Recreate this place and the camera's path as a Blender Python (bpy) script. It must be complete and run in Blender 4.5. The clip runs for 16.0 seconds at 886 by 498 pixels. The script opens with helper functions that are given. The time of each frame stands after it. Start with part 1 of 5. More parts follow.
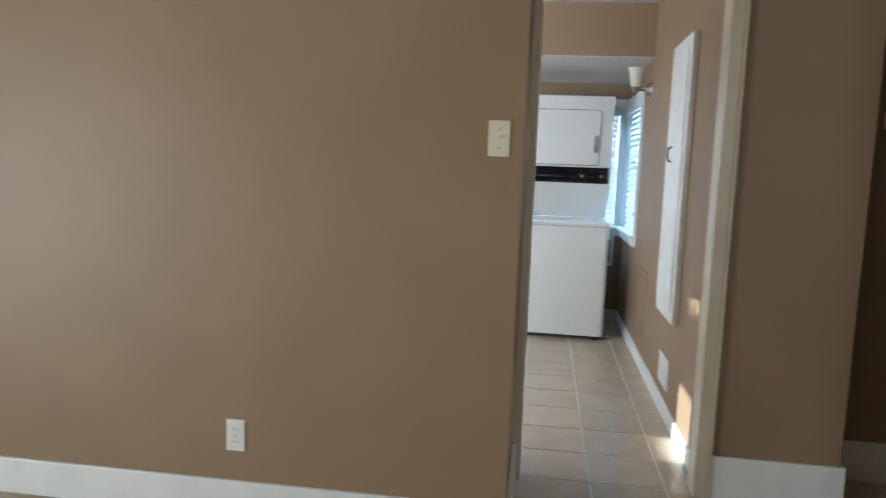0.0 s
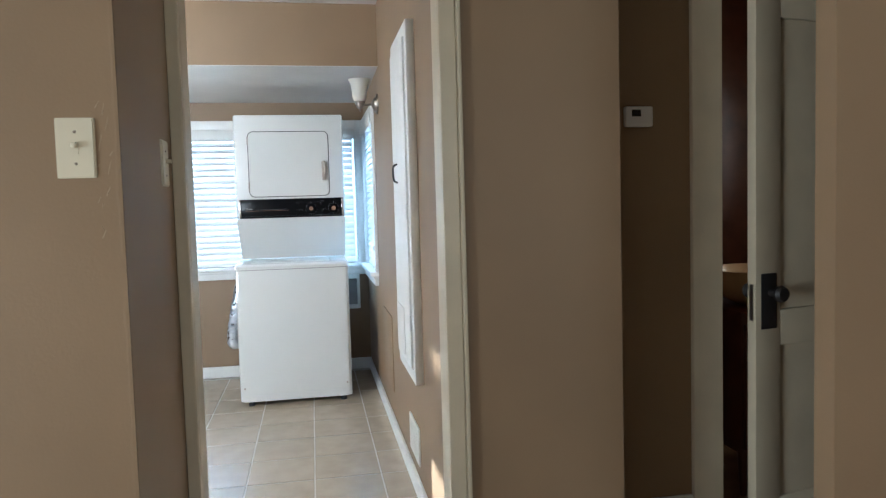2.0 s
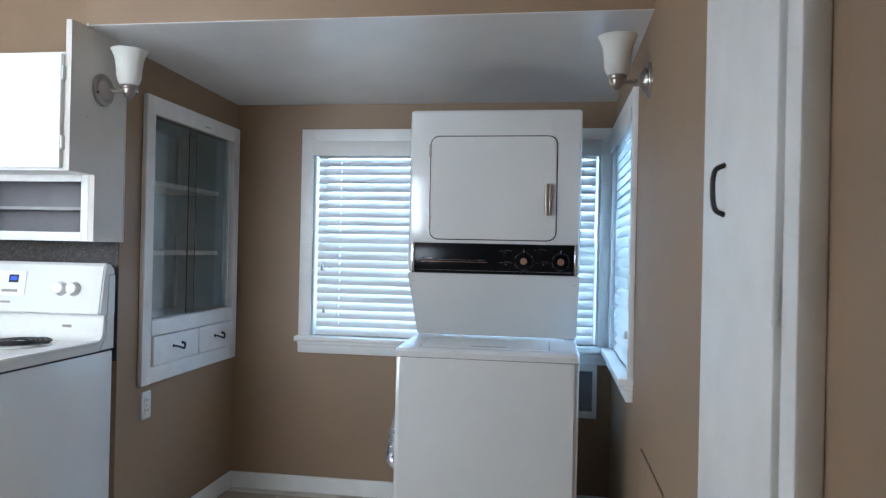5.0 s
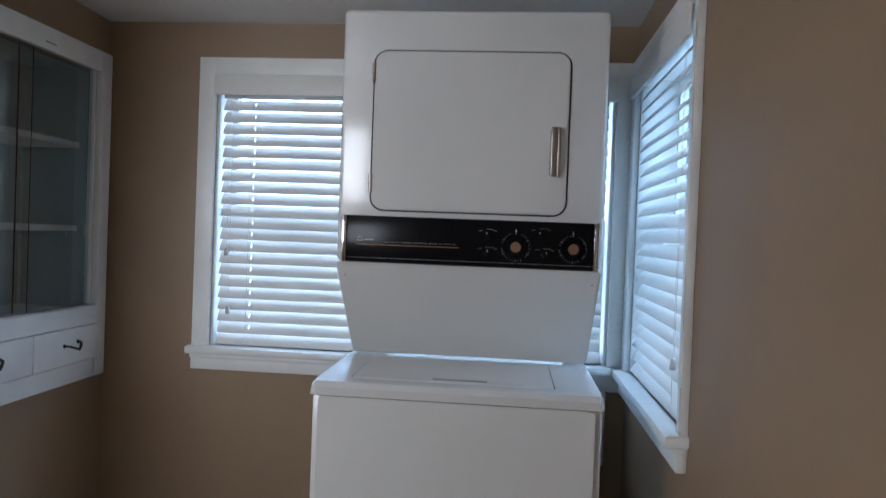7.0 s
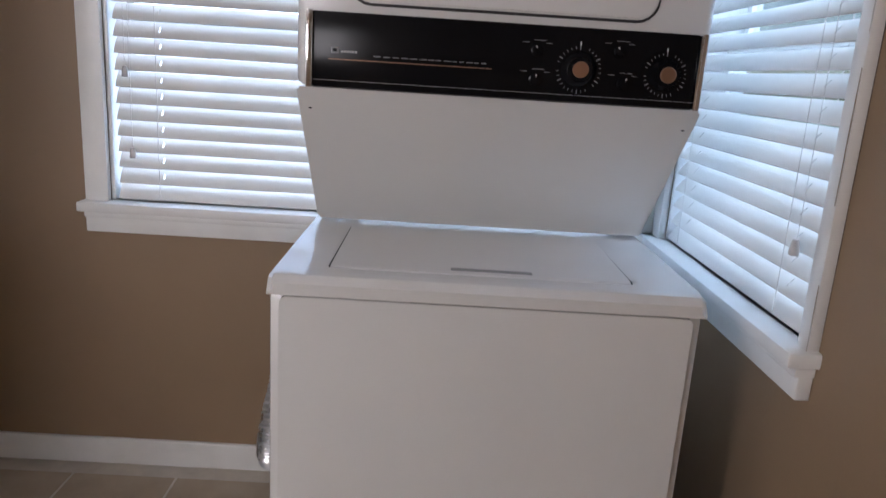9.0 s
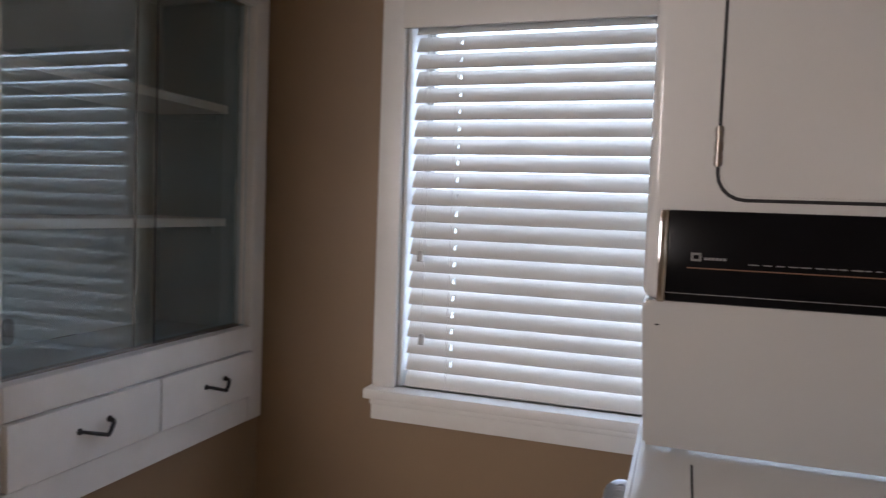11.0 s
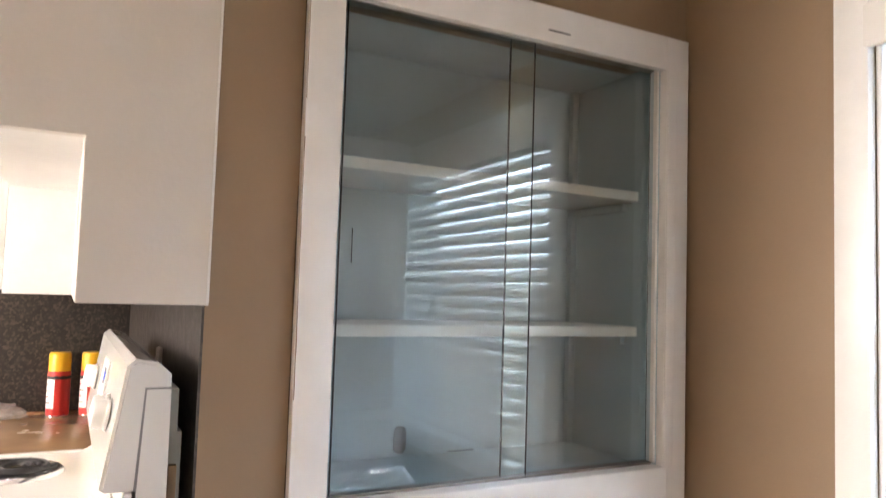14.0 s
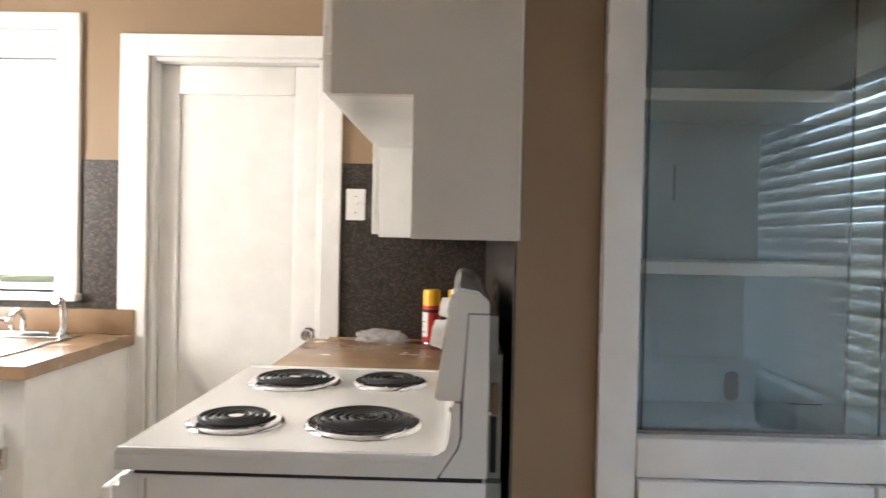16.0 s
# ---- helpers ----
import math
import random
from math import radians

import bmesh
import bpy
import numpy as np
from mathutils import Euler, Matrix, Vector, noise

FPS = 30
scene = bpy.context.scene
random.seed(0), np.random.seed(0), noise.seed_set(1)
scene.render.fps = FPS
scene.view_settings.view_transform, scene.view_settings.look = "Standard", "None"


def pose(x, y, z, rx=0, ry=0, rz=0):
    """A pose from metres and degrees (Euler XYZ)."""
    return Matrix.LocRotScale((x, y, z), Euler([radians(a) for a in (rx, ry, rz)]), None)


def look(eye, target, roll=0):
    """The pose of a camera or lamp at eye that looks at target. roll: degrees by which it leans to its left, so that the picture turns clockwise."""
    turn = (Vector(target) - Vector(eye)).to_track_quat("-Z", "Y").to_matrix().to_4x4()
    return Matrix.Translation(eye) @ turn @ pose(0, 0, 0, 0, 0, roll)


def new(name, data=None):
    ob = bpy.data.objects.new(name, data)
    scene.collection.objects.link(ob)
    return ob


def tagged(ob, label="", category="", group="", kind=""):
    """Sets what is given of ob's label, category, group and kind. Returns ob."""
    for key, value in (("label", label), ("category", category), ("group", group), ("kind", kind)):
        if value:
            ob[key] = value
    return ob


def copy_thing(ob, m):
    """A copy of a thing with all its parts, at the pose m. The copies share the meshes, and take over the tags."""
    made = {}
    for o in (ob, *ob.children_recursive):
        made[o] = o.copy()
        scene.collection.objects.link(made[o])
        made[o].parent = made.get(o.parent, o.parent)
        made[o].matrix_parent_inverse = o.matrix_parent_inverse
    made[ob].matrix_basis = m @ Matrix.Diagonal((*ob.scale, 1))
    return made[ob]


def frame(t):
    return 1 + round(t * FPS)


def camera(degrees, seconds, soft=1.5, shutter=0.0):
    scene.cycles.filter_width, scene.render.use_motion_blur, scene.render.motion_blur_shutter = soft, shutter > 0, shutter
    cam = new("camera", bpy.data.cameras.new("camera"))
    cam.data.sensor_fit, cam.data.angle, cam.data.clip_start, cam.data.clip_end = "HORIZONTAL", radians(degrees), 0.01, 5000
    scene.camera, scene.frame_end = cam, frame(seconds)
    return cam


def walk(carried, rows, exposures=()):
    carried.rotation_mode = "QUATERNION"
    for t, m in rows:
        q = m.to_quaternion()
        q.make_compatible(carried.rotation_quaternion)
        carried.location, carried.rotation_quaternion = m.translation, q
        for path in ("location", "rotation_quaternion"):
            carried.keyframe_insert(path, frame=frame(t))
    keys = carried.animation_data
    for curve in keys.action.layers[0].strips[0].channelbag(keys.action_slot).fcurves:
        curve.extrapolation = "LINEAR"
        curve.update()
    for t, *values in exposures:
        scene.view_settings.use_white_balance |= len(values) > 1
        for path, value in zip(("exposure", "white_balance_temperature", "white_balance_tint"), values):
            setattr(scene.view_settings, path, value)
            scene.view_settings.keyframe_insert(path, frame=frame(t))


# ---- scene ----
cam = camera(64.0, 16.0, 1.3, 0.2)
PATH = [
    (0, (-6.283, -1.273, 1.25), (-4.314, -1.002, 1.02), 2.2),
    (0.5, (-6.197, -1.431, 1.238), (-4.21, -1.508, 1.02), 1.4),
    (1, (-6.004, -1.494, 1.225), (-4.023, -1.686, 1.024), 0.1),
    (1.5, (-5.723, -1.49, 1.231), (-3.763, -1.857, 1.07), 0.2),
    (2, (-5.444, -1.56, 1.22), (-3.48, -1.92, 1.096), -1.6),
    (2.5, (-5.154, -1.628, 1.22), (-3.163, -1.773, 1.107), -2.0),
    (3, (-4.825, -1.617, 1.224), (-2.828, -1.66, 1.122), -2.1),
    (3.5, (-4.498, -1.673, 1.22), (-2.501, -1.622, 1.133), -1.0),
    (6, (-3.047, -1.585, 1.28), (-1.079, -1.234, 1.325), 1.5),
    (6.5, (-2.811, -1.523, 1.284), (-0.822, -1.329, 1.375), 2.3),
    (7, (-2.574, -1.543, 1.24), (-0.583, -1.355, 1.206), 2.2),
    (7.5, (-2.406, -1.54, 1.206), (-0.453, -1.357, 0.816), 1.5),
    (8, (-2.274, -1.458, 1.144), (-0.389, -1.418, 0.476), 2.7),
    (10.3, (-1.733, -1.139, 1.289), (0.267, -1.128, 1.244), 4.4),
    (10.5, (-1.739, -1.102, 1.279), (0.255, -0.97, 1.222), 4.2),
    (11, (-1.738, -1.138, 1.278), (0.153, -0.495, 1.166), 2.1),
    (11.5, (-1.737, -1.253, 1.291), (-0.095, -0.113, 1.222), 3.9),
    (12, (-1.759, -1.278, 1.288), (-0.196, -0.03, 1.266), 3.6),
    (12.5, (-1.675, -1.277, 1.3), (-0.287, 0.161, 1.373), 3.0),
    (13, (-1.502, -1.296, 1.336), (-0.427, 0.362, 1.641), 3.5),
    (13.5, (-1.351, -1.221, 1.336), (-0.388, 0.481, 1.754), 2.5),
    (14, (-1.222, -1.155, 1.291), (-0.291, 0.61, 1.418), 1.8),
    (14.5, (-1.082, -1.137, 1.266), (-0.327, 0.714, 1.217), 0.7),
    (15, (-1.02, -1.165, 1.261), (-0.448, 0.75, 1.203), 0.4),
    (15.5, (-1.039, -1.181, 1.264), (-0.707, 0.791, 1.233), 0.6),
    (16, (-1.124, -1.207, 1.267), (-1.176, 0.792, 1.232), 1.2),
]
EXPOSURES = [(0, 1.31, 5120, 5), (1.5, 1.61, 5070, 4), (3.5, 1.22, 4950, 4), (6, 0.55, 5130, 10), (7.4, 0.26, 5300, 13), (8, 0.72, 5350, 16), (10.3, 0.07, 6270, 22), (11, 0.12, 6270, 22), (12.0, 0.54, 6440, 18), (12.5, 0.87, 6550, 17), (13.0, 1.35, 6650, 18), (14.5, 2.09, 6450, 19), (15.3, 2.02, 6250, 17), (16, 1.08, 6220, 13)]
walk(cam, [(t, look(eye, target, roll)) for t, eye, target, roll in PATH], EXPOSURES)

# ---- world, sun, the daylight in the windows and added fill lamps ----
SUN_ELEV, SUN_ROT = 19.3, -3.0
world = bpy.data.worlds.new("world")
scene.world = world
world.use_nodes = True
wn = world.node_tree.nodes
sky = wn.new("ShaderNodeTexSky")
sky.sky_type, sky.sun_disc = "NISHITA", False
sky.sun_elevation, sky.sun_rotation = radians(SUN_ELEV), radians(-SUN_ROT)
world.node_tree.links.new(sky.outputs[0], wn["Background"].inputs[0])
wn["Background"].inputs[1].default_value = 0.052
sun = new("sun", bpy.data.lights.new("sun", "SUN"))
sun.data.energy, sun.data.angle, sun.data.color = 5.0, radians(0.6), (1, 0.93, 0.82)
SUN_WAY = Vector((-math.sin(radians(SUN_ROT)) * math.cos(radians(SUN_ELEV)), math.cos(radians(SUN_ROT)) * math.cos(radians(SUN_ELEV)), math.sin(radians(SUN_ELEV))))
sun.matrix_world = look(SUN_WAY * 20, (0, 0, 0))


def area_lamp(name, eye, target, w, h, watts, colour):
    lamp = new(name, bpy.data.lights.new(name, "AREA"))
    lamp.data.shape, lamp.data.size, lamp.data.size_y = "RECTANGLE", w, h
    lamp.data.energy, lamp.data.color = watts, colour
    lamp.matrix_world = look(eye, target)
    return lamp


area_lamp("daylight_east", (0.55, -1.16, 1.52), (-0.2, -1.16, 1.36), 2.0, 2.3, 81, (0.64, 0.80, 1.0))
area_lamp("daylight_south", (-0.47, -2.55, 1.52), (-0.47, -1.85, 1.36), 1.3, 2.3, 45, (0.58, 0.78, 1.0))
area_lamp("daylight_kitchen", (-2.8, 1.60, 1.55), (-2.8, 0, 1.45), 0.40, 0.95, 10, (1.0, 0.98, 0.95))
# added fill in an unseen, made-up west opening; brightens far wall and stove
area_lamp("daylight_kitchen_west", (-3.47, 0.43, 1.5), (-2, 0.40, 1.35), 0.72, 0.95, 31, (1.0, 0.94, 0.84))
# added fill lamps; the living room openings are unseen, placed to light the walls
area_lamp("daylight_living", (-6.4, 2.45, 0.95), (-6.1, 0, 0.85), 1.8, 1.45, 36, (1.0, 0.94, 0.80))
area_lamp("daylight_living_west", (-8.35, -3.4, 1.5), (-4.5, -1.8, 1.3), 1.2, 1.35, 6, (1.0, 0.94, 0.80))
# added warm fill for the dark bathroom, through a made-up opening
area_lamp("daylight_bath", (-2.5, -4.46, 1.6), (-2.5, -3, 1.2), 0.5, 0.6, 2.6, (1.0, 0.82, 0.6))


# ---- materials ----
def material(name, colour, rough=0.5, metal=0.0, vary=0.12, scale=6.0, bump=0.1, grain=120.0, coat=0.0, spec=0.5, rand=0.0, dirt=None):
    m = bpy.data.materials.new(name)
    m.use_nodes = True
    n, l = m.node_tree.nodes, m.node_tree.links
    b = n["Principled BSDF"]
    b.inputs["Roughness"].default_value, b.inputs["Metallic"].default_value = rough, metal
    b.inputs["Coat Weight"].default_value, b.inputs["Specular IOR Level"].default_value = coat, spec
    b.inputs["Coat Roughness"].default_value = 0.06
    co = n.new("ShaderNodeNewGeometry")
    big, fine = n.new("ShaderNodeTexNoise"), n.new("ShaderNodeTexNoise")
    big.inputs["Scale"].default_value, big.inputs["Detail"].default_value = scale, 5
    fine.inputs["Scale"].default_value, fine.inputs["Detail"].default_value = grain, 3
    l.new(co.outputs["Position"], big.inputs["Vector"])
    l.new(co.outputs["Position"], fine.inputs["Vector"])
    mix = n.new("ShaderNodeMix")
    mix.data_type = "RGBA"
    lo = [c * (1 - vary) for c in colour]
    hi = [min(1, c * (1 + vary)) for c in colour]
    mix.inputs[6].default_value, mix.inputs[7].default_value = (*(dirt or lo), 1), (*hi, 1)
    ramp = n.new("ShaderNodeMapRange")
    ramp.inputs[1].default_value, ramp.inputs[2].default_value = 0.3, 0.7
    l.new(big.outputs["Fac"], ramp.inputs[0])
    l.new(ramp.outputs[0], mix.inputs[0])
    out = mix.outputs[2]
    if rand:
        info, hsv, add = n.new("ShaderNodeObjectInfo"), n.new("ShaderNodeHueSaturation"), n.new("ShaderNodeMapRange")
        add.inputs[3].default_value, add.inputs[4].default_value = 1 - rand, 1 + rand
        l.new(info.outputs["Random"], add.inputs[0])
        l.new(add.outputs[0], hsv.inputs["Value"])
        l.new(out, hsv.inputs["Color"])
        out = hsv.outputs[0]
    l.new(out, b.inputs["Base Color"])
    rr = n.new("ShaderNodeMapRange")
    rr.inputs[3].default_value, rr.inputs[4].default_value = rough * (1 - vary), min(1, rough * (1 + vary))
    l.new(big.outputs["Fac"], rr.inputs[0])
    l.new(rr.outputs[0], b.inputs["Roughness"])
    if bump:
        bp = n.new("ShaderNodeBump")
        bp.inputs["Strength"].default_value, bp.inputs["Distance"].default_value = bump, 0.002
        l.new(fine.outputs["Fac"], bp.inputs["Height"])
        l.new(bp.outputs[0], b.inputs["Normal"])
    return m


PAINT = material("brown_wall_paint", (0.275, 0.187, 0.110), 0.5, vary=0.07, scale=2.5, bump=0.16, grain=150)
TRIM = material("white_trim_paint", (0.78, 0.77, 0.74), 0.36, vary=0.05, scale=9, bump=0.25, grain=60)
CREAM = material("cream_trim_paint", (0.60, 0.53, 0.40), 0.35, vary=0.06, scale=7, bump=0.3, grain=50)
CEIL = material("white_ceiling_paint", (0.76, 0.75, 0.73), 0.2, vary=0.04, scale=3, bump=0.2, grain=90)
# end panel of the wall cabinet, toned greyer than its white body and doors
PANEL = material("grey_white_end_panel", (0.66, 0.62, 0.56), 0.42, vary=0.05, scale=4, bump=0.3, grain=70)
INNER = material("pale_blue_grey_cupboard_paint", (0.47, 0.56, 0.59), 0.5, vary=0.08, scale=6, bump=0.25, grain=60)
ENAMEL = material("white_enamel", (0.65, 0.645, 0.625), 0.2, vary=0.02, scale=3, bump=0.02, grain=30, coat=0.3)
STOVE = material("white_stove_enamel", (0.72, 0.71, 0.675), 0.18, vary=0.02, scale=3, bump=0.03, grain=30, coat=0.4)
BLACK = material("black_glossy_panel", (0.006, 0.006, 0.007), 0.2, vary=0.2, bump=0.02, spec=0.12)
DARK = material("dark_gasket", (0.02, 0.02, 0.022), 0.6, vary=0.2)
CHROME = material("chrome", (0.72, 0.72, 0.73), 0.14, 1.0, vary=0.05, bump=0.03)
NICKEL = material("brushed_nickel", (0.36, 0.32, 0.285), 0.33, 1.0, vary=0.08, bump=0.08, grain=200)
BRONZE = material("dark_bronze", (0.035, 0.032, 0.033), 0.45, 0.35, vary=0.2)
GOLD = material("copper_knob_cap", (0.36, 0.21, 0.135), 0.36, 1.0)
COIL = material("black_burner_coil", (0.018, 0.018, 0.02), 0.45, 0.3, vary=0.3)
FOIL = material("silver_foil", (0.62, 0.63, 0.65), 0.28, 0.9, vary=0.15, scale=20, bump=0.4, grain=60)
TILE = material("beige_floor_tile", (0.43, 0.35, 0.255), 0.26, vary=0.09, scale=11, bump=0.03, grain=22, rand=0.05)
GROUT = material("pale_grout", (0.54, 0.485, 0.405), 0.85, vary=0.12, scale=14, bump=0.4)
# floor out of view; made light tan to bounce light onto the lower walls
LIVING_BOUNCE = material("tan_living_bounce", (0.40, 0.32, 0.23), 0.9, vary=0.2, scale=5)
LAMINATE = material("tan_wood_laminate", (0.32, 0.21, 0.125), 0.26, vary=0.18, scale=7, bump=0.05, grain=100)
PLATE = material("ivory_plate_plastic", (0.72, 0.66, 0.52), 0.3, vary=0.03, bump=0.02)
PLASTIC = material("white_plastic", (0.78, 0.77, 0.74), 0.3, vary=0.03, bump=0.02)
BLIND = material("white_blind_slat", (0.71, 0.69, 0.65), 0.4, vary=0.03, bump=0.05)
CORD = material("white_cord", (0.75, 0.73, 0.70), 0.8, vary=0.05)
REDWOOD = material("dark_red_brown_wood", (0.09, 0.03, 0.015), 0.35, vary=0.35, scale=10, bump=0.1)
BASIN = material("tan_stone_basin", (0.55, 0.38, 0.2), 0.25, vary=0.12)
YELLOW = material("yellow_cap_plastic", (0.85, 0.48, 0.02), 0.35, vary=0.03)
RED = material("red_can_paint", (0.62, 0.04, 0.03), 0.3, vary=0.05)
GRASS = material("outdoor_grass", (0.22, 0.26, 0.12), 0.9, vary=0.35, scale=0.6)
# shade inside the open cubby, put into the colour
CUBBY = material("cubby_shade_grey", (0.20, 0.19, 0.195), 0.6, vary=0.12)
RULE = material("grey_printed_line", (0.30, 0.30, 0.30), 0.5, vary=0.1)
SCUFF = material("worn_brown_paint", (0.42, 0.33, 0.23), 0.6, vary=0.1)
CRACK = material("dark_brown_caulk_crack", (0.05, 0.032, 0.02), 0.8, vary=0.3, scale=40)
# cubby shelf greyed to carry the shade it sits in
MIDGREY = material("cubby_shelf_shade_grey", (0.36, 0.35, 0.34), 0.5, vary=0.1)
TASSEL = material("clear_grey_plastic", (0.52, 0.49, 0.47), 0.4, vary=0.05)
SHEET = material("dull_sheet_metal", (0.30, 0.30, 0.265), 0.5, 0.4, vary=0.2, scale=12)
GREY = material("grey_plastic", (0.22, 0.22, 0.22), 0.5, vary=0.1)
STEEL = material("stainless_steel", (0.62, 0.62, 0.62), 0.25, 1.0, vary=0.06)
LEAF = material("green_leaf", (0.07, 0.12, 0.03), 0.6, vary=0.3)
BARK = material("tree_bark", (0.14, 0.10, 0.07), 0.9, vary=0.3, scale=20, bump=0.5)


def splash_material():
    m = material("dark_speckled_laminate", (0.03, 0.026, 0.024), 0.32, vary=0.3, scale=30, bump=0.05)
    n, l = m.node_tree.nodes, m.node_tree.links
    v, r, mx, co = n.new("ShaderNodeTexVoronoi"), n.new("ShaderNodeValToRGB"), n.new("ShaderNodeMix"), n.new("ShaderNodeTexCoord")
    v.inputs["Scale"].default_value = 160
    l.new(co.outputs["Object"], v.inputs["Vector"])
    sep = n.new("ShaderNodeSeparateColor")
    l.new(v.outputs["Color"], sep.inputs[0])
    r.color_ramp.elements[0].position, r.color_ramp.elements[1].position = 0.55, 0.95
    l.new(sep.outputs[0], r.inputs[0])
    mx.data_type = "RGBA"
    mx.inputs[7].default_value = (0.085, 0.07, 0.055, 1)
    b = n["Principled BSDF"]
    old = b.inputs["Base Color"].links[0].from_socket
    l.new(r.outputs[0], mx.inputs[0])
    l.new(old, mx.inputs[6])
    l.new(mx.outputs[2], b.inputs["Base Color"])
    return m


SPLASH = splash_material()


def clear(name, colour, rough, transmission=1.0, ior=1.45):
    m = bpy.data.materials.new(name)
    m.use_nodes = True
    b = m.node_tree.nodes["Principled BSDF"]
    b.inputs["Base Color"].default_value = (*colour, 1)
    b.inputs["Roughness"].default_value, b.inputs["Transmission Weight"].default_value, b.inputs["IOR"].default_value = rough, transmission, ior
    return m


GLASS = clear("cupboard_glass", (0.90, 0.96, 0.95), 0.0, 1.0, 1.58)
FROST = clear("frosted_lamp_glass", (0.93, 0.91, 0.84), 0.55, 0.45)
BAG = clear("clear_plastic_bag", (0.95, 0.95, 0.95), 0.2, 0.75, 1.2)
GLOW = bpy.data.materials.new("blue_clock_digits")
GLOW.use_nodes = True
GLOW.node_tree.nodes["Principled BSDF"].inputs["Emission Color"].default_value = (0.05, 0.12, 1, 1)
GLOW.node_tree.nodes["Principled BSDF"].inputs["Emission Strength"].default_value = 0.8
GLOW.node_tree.nodes["Principled BSDF"].inputs["Base Color"].default_value = (0.01, 0.01, 0.05, 1)


# ---- mesh helpers ----
def box(bm, x0, x1, y0, y1, z0, z1, bevel=0.0, segs=2):
    vs = [bm.verts.new((x, y, z)) for x in (x0, x1) for y in (y0, y1) for z in (z0, z1)]
    fs = [bm.faces.new([vs[i] for i in q]) for q in ((0, 1, 3, 2), (4, 6, 7, 5), (0, 4, 5, 1), (2, 3, 7, 6), (0, 2, 6, 4), (1, 5, 7, 3))]
    if bevel:
        bmesh.ops.bevel(bm, geom=list({e for f in fs for e in f.edges}), offset=bevel, segments=segs, affect="EDGES", profile=0.5)
    return bm


def boxes(*specs, bevel=0.0):
    bm = bmesh.new()
    for s in specs:
        box(bm, *s, bevel=bevel)
    return bm


def prism(bm, pts, axis, a, b):
    """A closed outline in the plane across axis, drawn out from a to b along it."""
    def at(p, w):
        return (w, p[0], p[1]) if axis == "x" else (p[0], w, p[1]) if axis == "y" else (p[0], p[1], w)
    lo, hi = [bm.verts.new(at(p, a)) for p in pts], [bm.verts.new(at(p, b)) for p in pts]
    k = len(pts)
    for i in range(k):
        bm.faces.new((lo[i], lo[(i + 1) % k], hi[(i + 1) % k], hi[i]))
    bm.faces.new(lo[::-1])
    bm.faces.new(hi)
    bmesh.ops.recalc_face_normals(bm, faces=bm.faces)
    return bm


def rounded(w0, w1, z0, z1, r, n=5):
    pts = []
    for cx, cz, a0 in ((w1 - r, z1 - r, 0), (w0 + r, z1 - r, 90), (w0 + r, z0 + r, 180), (w1 - r, z0 + r, 270)):
        for i in range(n + 1):
            a = radians(a0 + 90 * i / n)
            pts.append((cx + r * math.cos(a), cz + r * math.sin(a)))
    return pts


def lathe(bm, profile, m=Matrix.Identity(4), segs=28):
    rings = []
    for r, z in profile:
        rings.append([bm.verts.new(m @ Vector((r * math.cos(2 * math.pi * i / segs), r * math.sin(2 * math.pi * i / segs), z))) for i in range(segs)])
    for a, b in zip(rings, rings[1:]):
        for i in range(segs):
            bm.faces.new((a[i], a[(i + 1) % segs], b[(i + 1) % segs], b[i]))
    if profile[0][0] > 1e-5:
        bm.faces.new(rings[0][::-1])
    if profile[-1][0] > 1e-5:
        bm.faces.new(rings[-1])
    bmesh.ops.remove_doubles(bm, verts=bm.verts, dist=1e-6)
    return bm


def tube(bm, pts, r, segs=10, radii=None):
    pts = [Vector(p) for p in pts]
    rings, side = [], None
    for i, p in enumerate(pts):
        way = (pts[min(i + 1, len(pts) - 1)] - pts[max(i - 1, 0)]).normalized()
        if side is None:
            side = way.orthogonal().normalized()
        side = (side - way * side.dot(way)).normalized()
        up = way.cross(side)
        rr = radii[i] if radii else r
        rings.append([bm.verts.new(p + rr * (math.cos(2 * math.pi * k / segs) * side + math.sin(2 * math.pi * k / segs) * up)) for k in range(segs)])
    for a, b in zip(rings, rings[1:]):
        for k in range(segs):
            bm.faces.new((a[k], a[(k + 1) % segs], b[(k + 1) % segs], b[k]))
    bm.faces.new(rings[0][::-1])
    bm.faces.new(rings[-1])
    return bm


def curve(ctrl, n=12):
    """A smooth line through the points given."""
    c = [Vector(p) for p in ctrl]
    c = [2 * c[0] - c[1]] + c + [2 * c[-1] - c[-2]]
    out = []
    for i in range(1, len(c) - 2):
        for k in range(n):
            t = k / n
            out.append(0.5 * (2 * c[i] + (c[i + 1] - c[i - 1]) * t + (2 * c[i - 1] - 5 * c[i] + 4 * c[i + 1] - c[i + 2]) * t * t + (3 * c[i] - c[i - 1] - 3 * c[i + 1] + c[i + 2]) * t ** 3))
    return out + [c[-2]]


def mesh(name, bm, mat, smooth=False):
    me = bpy.data.meshes.new(name)
    if smooth:
        for f in bm.faces:
            f.smooth = True
    bm.to_mesh(me)
    bm.free()
    me.materials.append(mat)
    if smooth:
        me.set_sharp_from_angle(angle=radians(38))
    return new(name, me)


def structure(name, bm, mat, label="", category=""):
    return tagged(mesh(name, bm, mat), label, category, "", "structure")


def thing(name, loc, label, category, group="", kind=""):
    ob = new(name)
    ob.empty_display_size = 0.05
    ob.location = loc
    return tagged(ob, label, category, group, kind)


def base(ob):
    """The base of the thing to which a part belongs, however deep."""
    m = Matrix.Translation(ob.location)
    return base(ob.parent) if ob.parent else m


